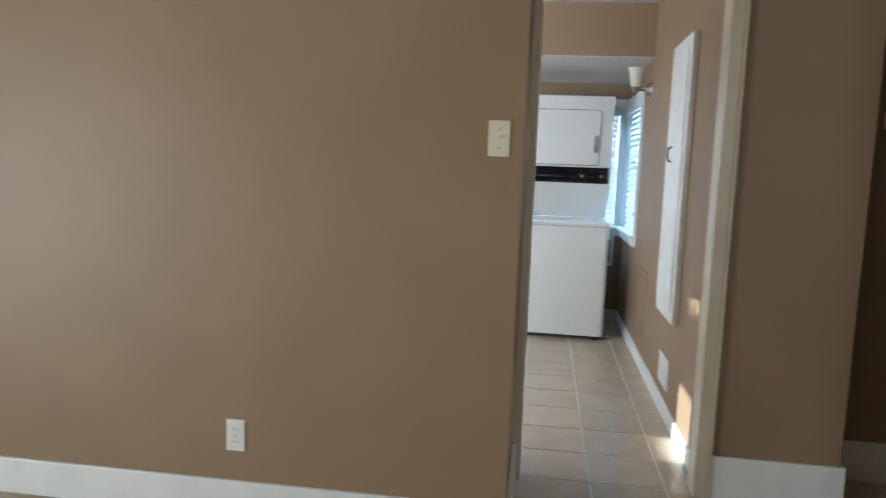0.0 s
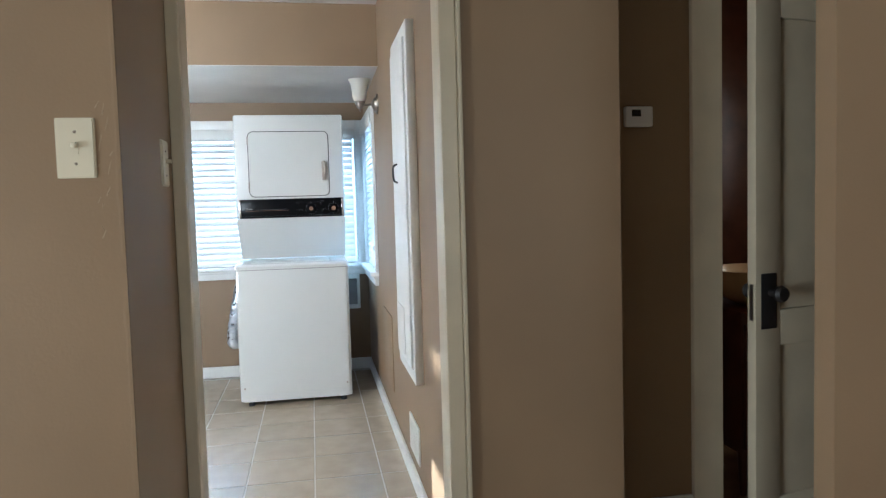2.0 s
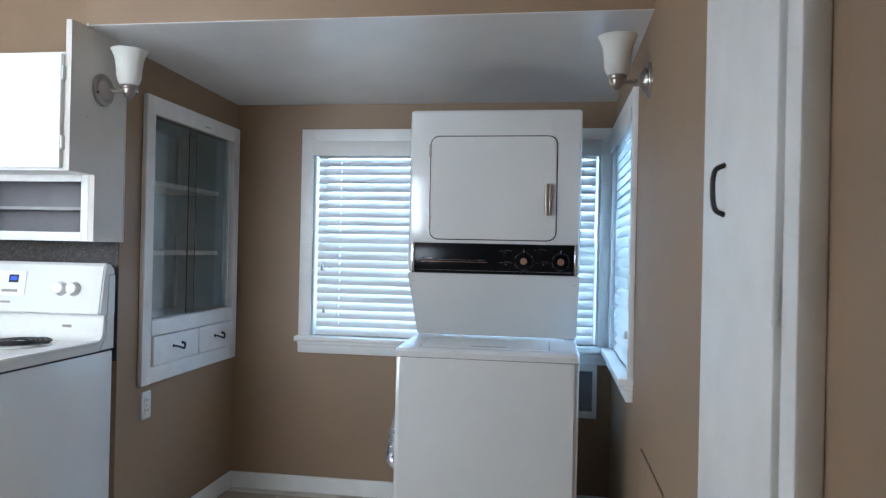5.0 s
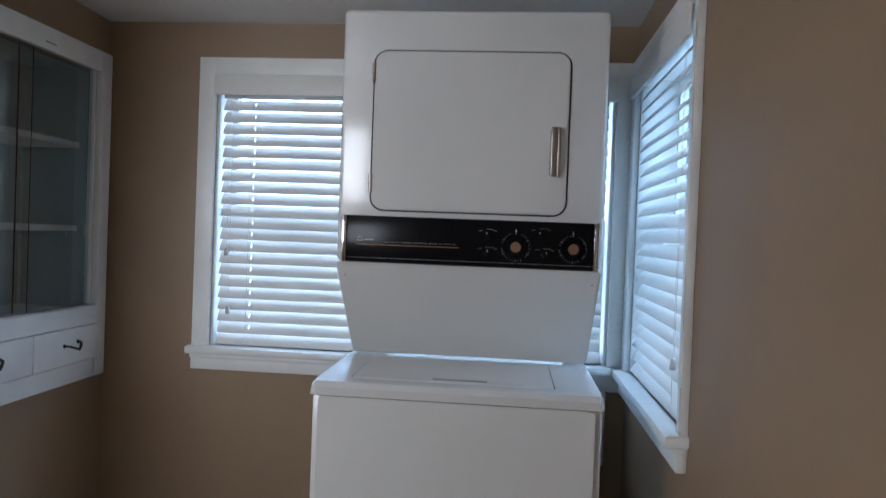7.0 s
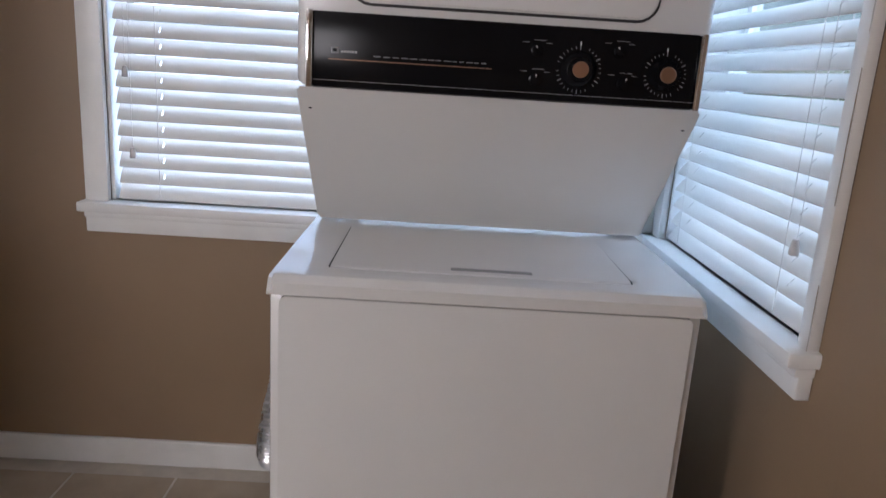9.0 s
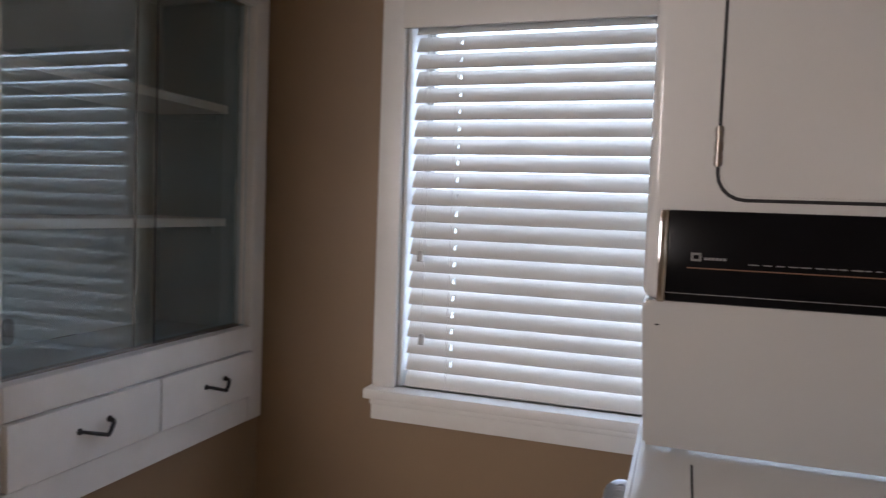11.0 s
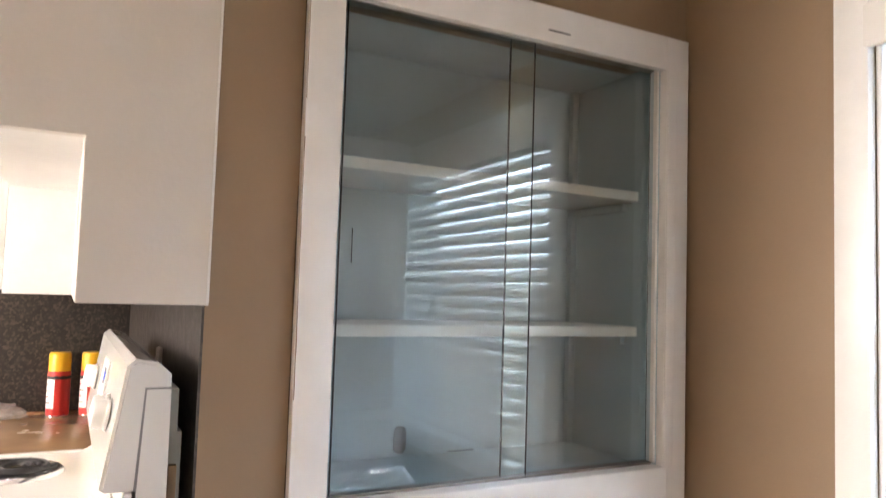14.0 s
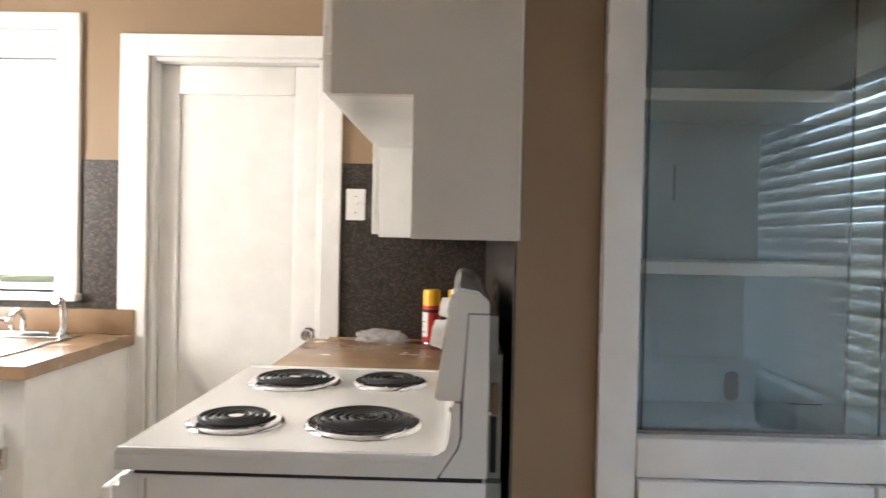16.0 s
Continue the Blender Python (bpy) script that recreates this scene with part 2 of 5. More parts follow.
def part(name, bm, mat, parent, label="", smooth=True):
    ob = mesh(name, bm, mat, smooth)
    ob.parent = parent
    if not parent.parent and parent.type == "EMPTY":
        ob.matrix_parent_inverse = Matrix.Translation(parent.location).inverted()
    return tagged(ob, label)


def wall(name, axis, at, thick, a0, a1, z0, z1, holes, mat, label):
    """A wall across axis, from at to at + thick, with openings (a0, a1, z0, z1) through it."""
    bm = bmesh.new()
    lo, hi = sorted((at, at + thick))
    cuts = sorted({a0, a1, *[h[0] for h in holes], *[h[1] for h in holes]})
    for p, q in zip(cuts, cuts[1:]):
        spans, z = [], z0
        for h in sorted((h for h in holes if h[0] <= p and h[1] >= q), key=lambda h: h[2]):
            spans.append((z, h[2]))
            z = h[3]
        spans.append((z, z1))
        for s, e in spans:
            if e - s > 1e-4:
                box(bm, *((lo, hi, p, q) if axis == "x" else (p, q, lo, hi)), s, e)
    bmesh.ops.remove_doubles(bm, verts=bm.verts, dist=1e-5)
    return structure(name, bm, mat, label, "wall")


FLOOR, KCEIL, NCEIL = -0.02, 2.39, 2.022
WALLX, NORTH, SOUTH, FAR = 0.0, 0.0, -1.97, 1.38
KWALL, DOORW, LIVING, THERM = -1.03, -3.45, -3.985, -3.14

# ---- walls, floors, ceilings ----
wall("wall_east", "x", 0, 0.16, -2.13, 0.6, -0.1, 2.6, [(-1.90, -0.43, 0.80, 1.81)], PAINT, "brown painted laundry nook wall with a wide window")
wall("wall_south", "y", SOUTH, -0.16, -3.33, 0, -0.1, 2.6, [(-0.86, -0.08, 0.80, 1.81)], PAINT, "brown painted wall with a corner window")
wall("wall_north", "y", 0, 0.10, KWALL, 0, -0.1, 2.6, [(-0.83, -0.076, 0.72, 1.82)], PAINT, "brown painted wall round the built-in cupboard")
wall("wall_kitchen_side", "x", KWALL, 0.10, 0.10, FAR, -0.1, 2.6, [], PAINT, "brown painted kitchen wall behind the stove")
wall("wall_kitchen_far", "y", FAR, 0.16, -3.45, KWALL + 0.10, -0.1, 2.6, [(-2.28, -1.64, -0.1, 1.91), (-2.98, -2.62, 1.03, 2.0)], PAINT, "brown painted kitchen wall with a door and a window")
# the second opening is added only for the kitchen fill lamp
wall("wall_doorway", "x", DOORW, 0.10, -2.47, FAR, -0.1, 2.6, [(-1.938, -1.225, -0.1, 2.04), (0.06, 0.80, 1.02, 1.98)], PAINT, "brown painted wall with a cased doorway")
wall("wall_hall_left", "y", -1.203, 0.12, LIVING, DOORW, -0.1, 2.6, [], PAINT, "brown painted short hall wall with a switch")
wall("wall_living", "x", LIVING, 0.12, -1.083, 2.3, -0.1, 2.6, [], PAINT, "brown painted living room wall, lightly scuffed at its edge")
wall("wall_living_beyond", "x", -4.185, 0.06, -4.4, -2.595, -0.1, 2.6, [], PAINT, "brown painted living room wall past the hall")
wall("wall_hall_return", "y", -2.47, 0.12, DOORW + 0.12, THERM + 0.1, -0.1, 2.6, [], PAINT, "brown painted hall corner")
wall("wall_thermostat", "x", THERM, 0.10, -4.4, -2.47, -0.1, 2.6, [(-3.715, -2.985, -0.1, 1.95)], PAINT, "dark brown painted hall wall with a thermostat")
# opening added out of view for the bathroom fill lamp
wall("wall_hall_end", "y", -4.4, -0.12, -8.3, -1.4, -0.1, 2.6, [(-2.76, -2.24, 1.3, 1.9)], PAINT, "brown painted end wall")
# openings in these two walls are made up to let the fill lamps in
wall("wall_living_west", "x", -8.2, -0.12, -4.4, 2.3, -0.1, 2.6, [(-4.02, -2.78, 0.82, 2.18)], PAINT, "brown painted living room wall with an opening added for a fill lamp")
wall("wall_living_north", "y", 2.3, 0.12, -8.3, LIVING, -0.1, 2.6, [(-7.35, -5.45, 0.22, 1.68)], PAINT, "brown painted living room wall with an opening added for a fill lamp")
wall("wall_bath_east", "x", -1.5, 0.1, -4.4, -2.13, -0.1, 2.6, [], REDWOOD, "dark red-brown bathroom wall")
wall("wall_bath_north", "y", -2.36, 0.1, THERM + 0.1, -1.5, -0.1, 2.6, [], REDWOOD, "dark red-brown bathroom wall")
structure("header", boxes((-1.26, -1.16, SOUTH, -0.012, NCEIL + 0.015, KCEIL)), PAINT, "brown painted header above the laundry nook", "wall")
structure("upper_wall", boxes((-1.26, KWALL, -0.012, 0.0, NCEIL + 0.02, KCEIL)), PAINT, "brown painted wall above the cabinets", "wall")
structure("ceiling_nook", prism(bmesh.new(), [(-1.258, NCEIL + 0.012), (0.0, NCEIL - 0.012), (0.0, NCEIL + 0.06), (-1.258, NCEIL + 0.07)], "y", SOUTH, 0.0), CEIL, "low glossy white ceiling of the laundry nook", "ceiling")
structure("ceiling_kitchen", boxes((-3.33, -0.93, SOUTH, FAR, KCEIL, KCEIL + 0.08)), CEIL, "white kitchen ceiling", "ceiling")
structure("ceiling_living", boxes((-8.2, LIVING, -4.4, 2.3, 2.45, 2.53), (LIVING, -1.5, -4.4, -2.13, 2.45, 2.53), (LIVING, DOORW, -2.13, -1.203, 2.45, 2.53)), CEIL, "white living room and hall ceiling", "ceiling")
structure("floor", boxes((LIVING, 0, SOUTH, 0.1, -0.08, FLOOR - 0.0014), (LIVING, KWALL + 0.1, 0.1, FAR, -0.08, FLOOR - 0.0014), (LIVING, THERM + 0.05, -4.4, SOUTH, -0.08, FLOOR - 0.0014)), GROUT, "pale grout bed of the beige tile floor", "floor")
structure("floor_living", boxes((-8.2, LIVING, -4.4, 2.3, -0.08, FLOOR)), LIVING_BOUNCE, "unseen living room floor, light tan to bounce light up the walls", "floor")
structure("floor_bath", boxes((THERM + 0.05, -1.5, -4.4, -2.2, -0.08, FLOOR)), LAMINATE, "warm tan bathroom floor", "floor")


def board(name, spec, mat, label):
    return structure(name, boxes(spec, bevel=0.004), mat, label, "trim")


BB = FLOOR + 0.084
board("baseboard", (-0.015, 0, SOUTH, 0, FLOOR, BB), TRIM, "white painted baseboard")
board("baseboard", (KWALL, -0.015, -0.015, 0, FLOOR, BB), TRIM, "white painted baseboard")
board("baseboard", (-3.33, -0.015, SOUTH, SOUTH + 0.015, FLOOR, BB), TRIM, "white painted baseboard")
board("baseboard", (LIVING - 0.018, LIVING, -1.203, 2.3, FLOOR, 0.115), TRIM, "tall white baseboard along the living room wall")
board("baseboard", (DOORW - 0.018, DOORW, -2.488, -1.988, FLOOR, 0.155), TRIM, "tall white baseboard beside the doorway")
board("baseboard", (THERM - 0.018, THERM, -2.87, -2.47, FLOOR, 0.155), TRIM, "tall white baseboard in the hall")
board("baseboard", (LIVING, DOORW - 0.02, -1.221, -1.203, FLOOR, 0.135), TRIM, "tall white baseboard in the hall")
# doorway casing
board("trim", (DOORW - 0.022, DOORW, -1.236, -1.202, FLOOR, 2.12), CREAM, "cream door casing with a worn painted edge")
board("trim", (DOORW - 0.022, DOORW, -1.974, -1.926, FLOOR, 2.12), CREAM, "cream door casing")
board("trim", (DOORW - 0.030, DOORW, -1.988, -1.974, FLOOR, 2.12), CREAM, "cream backband of the door casing")
board("trim", (DOORW - 0.022, DOORW, -1.926, -1.236, 2.03, 2.12), CREAM, "cream head casing")
board("trim", (DOORW - 0.004, DOORW + 0.102, -1.938, -1.926, FLOOR, 2.03), CREAM, "cream door jamb")
board("trim", (DOORW - 0.004, DOORW + 0.102, -1.237, -1.225, FLOOR, 2.03), CREAM, "cream door jamb")
board("trim", (DOORW - 0.004, DOORW + 0.102, -1.926, -1.237, 2.02, 2.04), CREAM, "cream head jamb")
# bathroom door casing
board("trim", (THERM - 0.022, THERM, -2.985, -2.87, FLOOR, 1.95), CREAM, "cream bathroom door casing")
board("trim", (THERM - 0.022, THERM, -3.83, -3.715, FLOOR, 1.95), CREAM, "cream bathroom door casing")
board("trim", (THERM - 0.028, THERM, -3.845, -2.855, 1.95, 2.08), CREAM, "cream bathroom head casing")


# ---- windows and blinds ----
def turned(bm, axis):
    """Built across x (depth) and y (width); for a window across y it is turned."""
    if axis == "y":
        for v in bm.verts:
            v.co = Vector((v.co.y, v.co.x, v.co.z))
        bmesh.ops.reverse_faces(bm, faces=bm.faces)
    return bm


def window(name, axis, at, out, a0, a1, z0, z1, c0, c1, ctop, label, apron=True):
    """Frame, sashes, panes, casing and sill; out: +1 or -1, the way outside along axis."""
    w = thing(name, (at, (a0 + a1) / 2, z0) if axis == "x" else ((a0 + a1) / 2, at, z0), label, "window", "", "structure")
    def s(*spec, bevel=0.004):
        bm = bmesh.new()
        p, q = sorted((at + out * spec[0], at + out * spec[1]))
        box(bm, p, q, *spec[2:], bevel=bevel)
        return turned(bm, axis)
    part("casing", s(-0.02, 0.0, a0 - c0, a0, z0, ctop, bevel=0.0012), TRIM, w)
    part("casing", s(-0.02, 0.0, a1, a1 + c1, z0, ctop, bevel=0.0012), TRIM, w)
    part("casing", s(-0.02, 0.0, a0, a1, z1, ctop, bevel=0.0012), TRIM, w)
    part("window_sill", s(-0.055, 0.10, a0 - c0 - 0.012, a1 + c1 + 0.012 * (c1 > 0.05 or axis == "y"), z0 - 0.028, z0, bevel=0.006), TRIM, w)
    if apron:
        part("apron", s(-0.026, 0.0, a0 - c0, a1 + c1, z0 - 0.088, z0 - 0.028), TRIM, w)
        part("apron_moulding", s(-0.036, 0.0, a0 - c0 - 0.004, a1 + c1, z0 - 0.046, z0 - 0.028), TRIM, w)
    part("jamb", s(0.0, 0.15, a0, a0 + 0.012, z0, z1), TRIM, w)
    part("jamb", s(0.0, 0.15, a1 - 0.012, a1, z0, z1), TRIM, w)
    part("jamb", s(0.0, 0.15, a0 + 0.012, a1 - 0.012, z1 - 0.012, z1), TRIM, w)
    mid = (z0 + z1) / 2
    for zz0, zz1, d in ((z0, mid + 0.02, 0.09), (mid - 0.02, z1 - 0.012, 0.125)):
        fr = bmesh.new()
        p, q = sorted((at + out * d, at + out * (d + 0.03)))
        for spec in ((a0 + 0.012, a0 + 0.034, zz0, zz1), (a1 - 0.034, a1 - 0.012, zz0, zz1), (a0 + 0.034, a1 - 0.034, zz0, zz0 + 0.024), (a0 + 0.034, a1 - 0.034, zz1 - 0.03, zz1)):
            box(fr, p, q, *spec)
        part("sash", turned(fr, axis), TRIM, w, smooth=False)
        pn = part("pane", s(d + 0.012, d + 0.016, a0 + 0.034, a1 - 0.034, zz0 + 0.024, zz1 - 0.03, bevel=0), GLASS, w, smooth=False)
        pn.visible_shadow = False
    return w


def blind(axis, at, out, a0, a1, z0, z1, tassels, label, holes, closed=57):
    b = thing("window_blind", (at, (a0 + a1) / 2, z0) if axis == "x" else ((a0 + a1) / 2, at, z0), label, "window blind")
    part("valance", turned(boxes((*sorted((at - out * 0.024, at - out * 0.012)), a0 - 0.012, a1 + 0.012, z1 - 0.076, z1), bevel=0.003), axis), BLIND, b)
    part("headrail", turned(boxes((*sorted((at + out * 0.0, at + out * 0.045)), a0, a1, z1 - 0.030, z1 - 0.002)), axis), BLIND, b)
    pitch, tilt, deep, top = 0.0439, radians(closed), 0.050, z1 - 0.064
    sl = bmesh.new()

    def strip(bm, k0, k1, ya, yb, half=0.0013, at_z=0.0):
        """The slat's cross section from step k0 to k1 of 12 across its depth, drawn out along its length."""
        us = [-deep / 2 + deep * k / 12 for k in range(k0, k1 + 1)]
        bow = [(u, 0.0035 * (1 - (2 * u / deep) ** 2)) for u in us]
        ring = [(u, v + half) for u, v in bow] + [(u, v - half) for u, v in bow[::-1]]
        prism(bm, [(at + out * (0.03 + u * math.cos(tilt) - v * math.sin(tilt)), at_z + u * math.sin(tilt) + v * math.cos(tilt)) for u, v in ring], "y", ya, yb)

    edges = [a0 + 0.012] + [e for h in sorted(holes) for e in (h - 0.0019, h + 0.0019)] + [a1 - 0.012]
    for q, (ya, yb) in enumerate(zip(edges, edges[1:])):
        if q % 2 == 0:
            strip(sl, 0, 12, ya, yb)
        else:
            strip(sl, 0, 4, ya, yb)
            strip(sl, 8, 12, ya, yb)
    first = part("slat", turned(sl, axis), BLIND, b)
    first.location.z = top
    for k in range(1, 21):
        o = new("slat", first.data)
        o.parent, o.matrix_parent_inverse = b, first.matrix_parent_inverse.copy()
        o.location.z = top - k * pitch + random.uniform(-0.0006, 0.0006)
        o.rotation_euler = (random.uniform(-0.0007, 0.0007), 0, 0) if axis == "x" else (0, random.uniform(-0.0007, 0.0007), 0)
    rail = bmesh.new()
    strip(rail, 0, 12, a0 + 0.010, a1 - 0.010, 0.005, z0 + 0.0215)
    part("bottom_rail", turned(rail, axis), BLIND, b)
    for h in holes:
        for d in (0.006, 0.052):
            tp = bmesh.new()
            box(tp, *sorted((at + out * d, at + out * (d + 0.001))), h + 0.006, h + 0.0075, z0 + 0.01, z1 - 0.06)
            part("ladder_cord", turned(tp, axis), CORD, b, smooth=False)
    for a, z in tassels:
        tb = bmesh.new()
        tube(tb, [(at - out * 0.003, a, z1 - 0.06), (at - out * 0.003, a, z)], 0.0007, 6)
        c = part("pull_cord", turned(tb, axis), CORD, b)
        tb = lathe(bmesh.new(), [(0.0, 0.014), (0.005, 0.0135), (0.0075, 0.004), (0.0088, -0.013), (0.007, -0.015), (0.0, -0.015)], Matrix.Translation((at - out * 0.005, a, z)), 12)
        part("tassel", turned(tb, axis), TASSEL, c, "grey plastic tassel")
    return b


window("window_1", "x", 0.0, 1, -1.90, -0.43, 0.80, 1.81, 0.055, 0.063, 1.876, "wide white-framed window over the washer")
window("window_2", "y", SOUTH, -1, -0.86, -0.08, 0.80, 1.81, 0.034, 0.058, 1.876, "white-framed corner window with a blind")
blind("x", -0.012, 1, -1.888, -0.442, 0.803, 1.812, [(-0.49, 1.155), (-0.502, 0.938)], "white faux-wood window blind, slats nearly closed", (-0.575, -1.15, -1.74))
blind("y", SOUTH + 0.012, -1, -0.848, -0.092, 0.803, 1.812, [(-0.79, 0.95)], "white faux-wood blind in the corner window, slats nearly closed", (-0.74, -0.2), 51)


# ---- stacked washer and dryer ----
def stacked_laundry():
    t = thing("washer_dryer", (-0.55, -1.43, FLOOR), "white stacked washer and dryer with a black control panel", "washer dryer")
    y0, y1, xf = -1.776, -1.076, -0.896
    bm = bmesh.new()
    box(bm, xf + 0.012, -0.16, y0, y1, 0.012, 0.845, bevel=0.008)
    part("washer_body", bm, ENAMEL, t)
    bm = bmesh.new()
    prism(bm, rounded(y0 + 0.018, y1 - 0.018, 0.014, 0.844, 0.012), "x", xf, xf + 0.014)
    fp = part("front_panel", bm, ENAMEL, t)
    for y in (y0 + 0.032, y1 - 0.03):
        part("screw", lathe(bmesh.new(), [(0.006, 0), (0.006, 0.002), (0.003, 0.004), (0, 0.004)], Matrix.Translation((xf, y, 0.1)) @ pose(0, 0, 0, 0, -90, 0), 12), NICKEL, fp)
    part("seam", boxes((xf + 0.006, -0.17, y0 + 0.004, y1 - 0.004, 0.844, 0.8475)), DARK, t, smooth=False)
    top = prism(bmesh.new(), [(xf - 0.003, 0.847), (xf - 0.005, 0.867), (xf + 0.004, 0.880), (xf + 0.02, 0.884), (-0.60, 0.886), (-0.16, 0.886), (-0.16, 0.847)], "y", y0 - 0.001, y1 + 0.001)
    bmesh.ops.bevel(top, geom=[e for e in top.edges if abs(e.verts[0].co.y - e.verts[1].co.y) < 1e-6 and e.verts[0].co.z > 0.86 and e.verts[1].co.z > 0.86], offset=0.010, segments=3, affect="EDGES")
    tp = part("washer_top", top, ENAMEL, t)
    part("lid_gap", boxes((xf + 0.043, -0.557, -1.6645, -1.1655, 0.878, 0.8868)), DARK, tp, smooth=False)
    lid = prism(bmesh.new(), [(xf + 0.039, 0.873), (xf + 0.039, 0.886), (xf + 0.046, 0.8885), (-0.560, 0.8905), (-0.560, 0.873)], "y", -1.661, -1.169)
    ld = part("lid", lid, ENAMEL, t)
    part("lid_grip", boxes((xf + 0.049, xf + 0.061, -1.50, -1.365, 0.8875, 0.8905), bevel=0.001), GREY, ld)
    # dryer above, on a tapered lower cowl
    xd = -0.745
    cowl = prism(bmesh.new(), [(-0.500, 0.8915), (-0.506, 0.900), (-0.738, 1.150), (xd, 1.166), (-0.20, 1.166), (-0.20, 1.04), (-0.475, 1.04), (-0.488, 0.8915)], "y", -1.776, -1.088)
    bmesh.ops.bevel(cowl, geom=[e for e in cowl.edges if abs(e.verts[0].co.y - e.verts[1].co.y) < 1e-6], offset=0.005, segments=2, affect="EDGES")
    cw = part("lower_cowl", cowl, ENAMEL, t)
    for ya, yb in ((-1.7755, -1.762), (-1.102, -1.0885)):
        part("cowl_cheek", boxes((-0.4755, -0.20, ya, yb, 0.896, 1.041)), ENAMEL, t, smooth=False)
    for y in (-1.755, -1.165):
        part("support_bracket", boxes((-0.40, -0.22, y, y + 0.03, 0.8861, 1.0398), bevel=0.002), CHROME, t)
    for y in (-1.108, -1.757):
        part("screw", lathe(bmesh.new(), [(0.0048, 0), (0.0046, 0.002), (0, 0.003)], Matrix.Translation((xd + 0.027, y, 1.133)) @ pose(0, 0, 0, 0, -90, 0), 10), DARK, cw)
    bm = bmesh.new()
    box(bm, xd, -0.16, -1.776, -1.088, 1.168, 1.826, bevel=0.014, segs=3)
    body = part("dryer_body", bm, ENAMEL, t)
    # door, with a dark gap round it
    part("door_gap", prism(bmesh.new(), rounded(-1.683, -1.172, 1.301, 1.721, 0.037), "x", xd - 0.0012, xd + 0.01), DARK, body)
    dm = prism(bmesh.new(), rounded(-1.6785, -1.1765, 1.3055, 1.7165, 0.033), "x", xd - 0.008, xd + 0.012)
    bmesh.ops.bevel(dm, geom=[e for e in dm.edges if e.verts[0].co.x < xd - 0.007 and e.verts[1].co.x < xd - 0.007], offset=0.003, segments=2, affect="EDGES")
    door = part("dryer_door", dm, ENAMEL, t)
    h = boxes((xd - 0.026, xd - 0.006, -1.660, -1.652, 1.402, 1.528), (xd - 0.026, xd - 0.020, -1.652, -1.636, 1.402, 1.528), bevel=0.0025)
    part("handle", h, NICKEL, door, "chrome door pull")
    part("handle_cup", boxes((xd - 0.0095, xd - 0.007, -1.652, -1.634, 1.408, 1.522)), NICKEL, door)
    for z in (1.372, 1.660):
        hg = bmesh.new()
        tube(hg, [(xd - 0.006, -1.1735, z - 0.026), (xd - 0.006, -1.1735, z + 0.026)], 0.0045, 10)
        for k in (-0.018, 0.0, 0.018):
            tube(hg, [(xd - 0.006, -1.1735, z + k - 0.006), (xd - 0.006, -1.1735, z + k + 0.006)], 0.0056, 10)
        part("hinge", hg, NICKEL, door)
    # control panel
    cp = bmesh.new()
    box(cp, xd - 0.012, xd + 0.004, -1.753, -1.117, 1.1675, 1.2885, bevel=0.003)
    pan = part("control_panel", cp, BLACK, t, "black control panel with two dials")
    for y in (-1.7595, -1.1115):
        part("end_trim", boxes((xd - 0.016, xd + 0.003, y - 0.006, y + 0.006, 1.166, 1.290), bevel=0.0025), CHROME, pan)
    part("trim_line", boxes((xd - 0.0128, xd - 0.011, -1.413, -1.143, 1.2127, 1.2142)), GOLD, pan)
    part("lower_line", boxes((xd - 0.0128, xd - 0.011, -1.752, -1.118, 1.1788, 1.1796)), RULE, pan)
    part("maker_badge", boxes((xd - 0.0128, xd - 0.011, -1.160, -1.147, 1.2225, 1.2335), bevel=0.0006), GREY, pan)
    part("badge_mark", boxes((xd - 0.0132, xd - 0.012, -1.157, -1.150, 1.2255, 1.2305)), BLACK, pan, smooth=False)
    part("badge_word", boxes(*[(xd - 0.0128, xd - 0.011, -1.1635 - 0.0046 * k - 0.0036, -1.1635 - 0.0046 * k, 1.2245, 1.2278) for k in range(6)]), RULE, pan, smooth=False)
    words, y = [], -1.217
    while y > -1.405:
        long = random.uniform(0.006, 0.013)
        words.append((xd - 0.0126, xd - 0.011, y - long, y, 1.2205, 1.2220))
        y -= long + random.choice((0.002, 0.002, 0.0045))
    part("lettering", boxes(*words), GREY, pan, smooth=False)
    for y, r in ((-1.557, 0.039), (-1.701, 0.037)):
        mm = Matrix.Translation((xd - 0.012, y, 1.221)) @ pose(0, 0, 0, 0, -90, 0)
        k = part("dial", lathe(bmesh.new(), [(r + 0.003, 0), (r + 0.003, 0.0012), (r - 0.009, 0.002), (r - 0.012, 0.008), (0.0205, 0.012), (0.0185, 0.019), (0, 0.019)], mm), BLACK, pan)
        part("dial_cap", lathe(bmesh.new(), [(0.0132, 0.018), (0.0132, 0.0215), (0.012, 0.0225), (0.005, 0.0222), (0, 0.0217)], mm), GOLD, k)
        tk = bmesh.new()
        for i in range(30):
            if i % 11 == 7:
                continue
            q = mm @ pose(0, 0, 0.0021, 0, 0, 12 * i) @ pose(r - 0.0035, 0, 0)
            w, long = (0.0008, 0.0035) if i % 5 == 0 else (0.0005, 0.002)
            vs = [tk.verts.new(q @ Vector(c)) for c in ((-long, -w, 0), (long, -w, 0), (long, w, 0), (-long, w, 0))]
            tk.faces.new(vs)
        part("dial_marks", tk, GREY, k, smooth=False)
        part("pointer_mark", boxes((xd - 0.0136, xd - 0.0122, y - 0.0008, y + 0.0008, 1.221 + r - 0.007, 1.221 + r + 0.006)), PLASTIC, k, smooth=False)
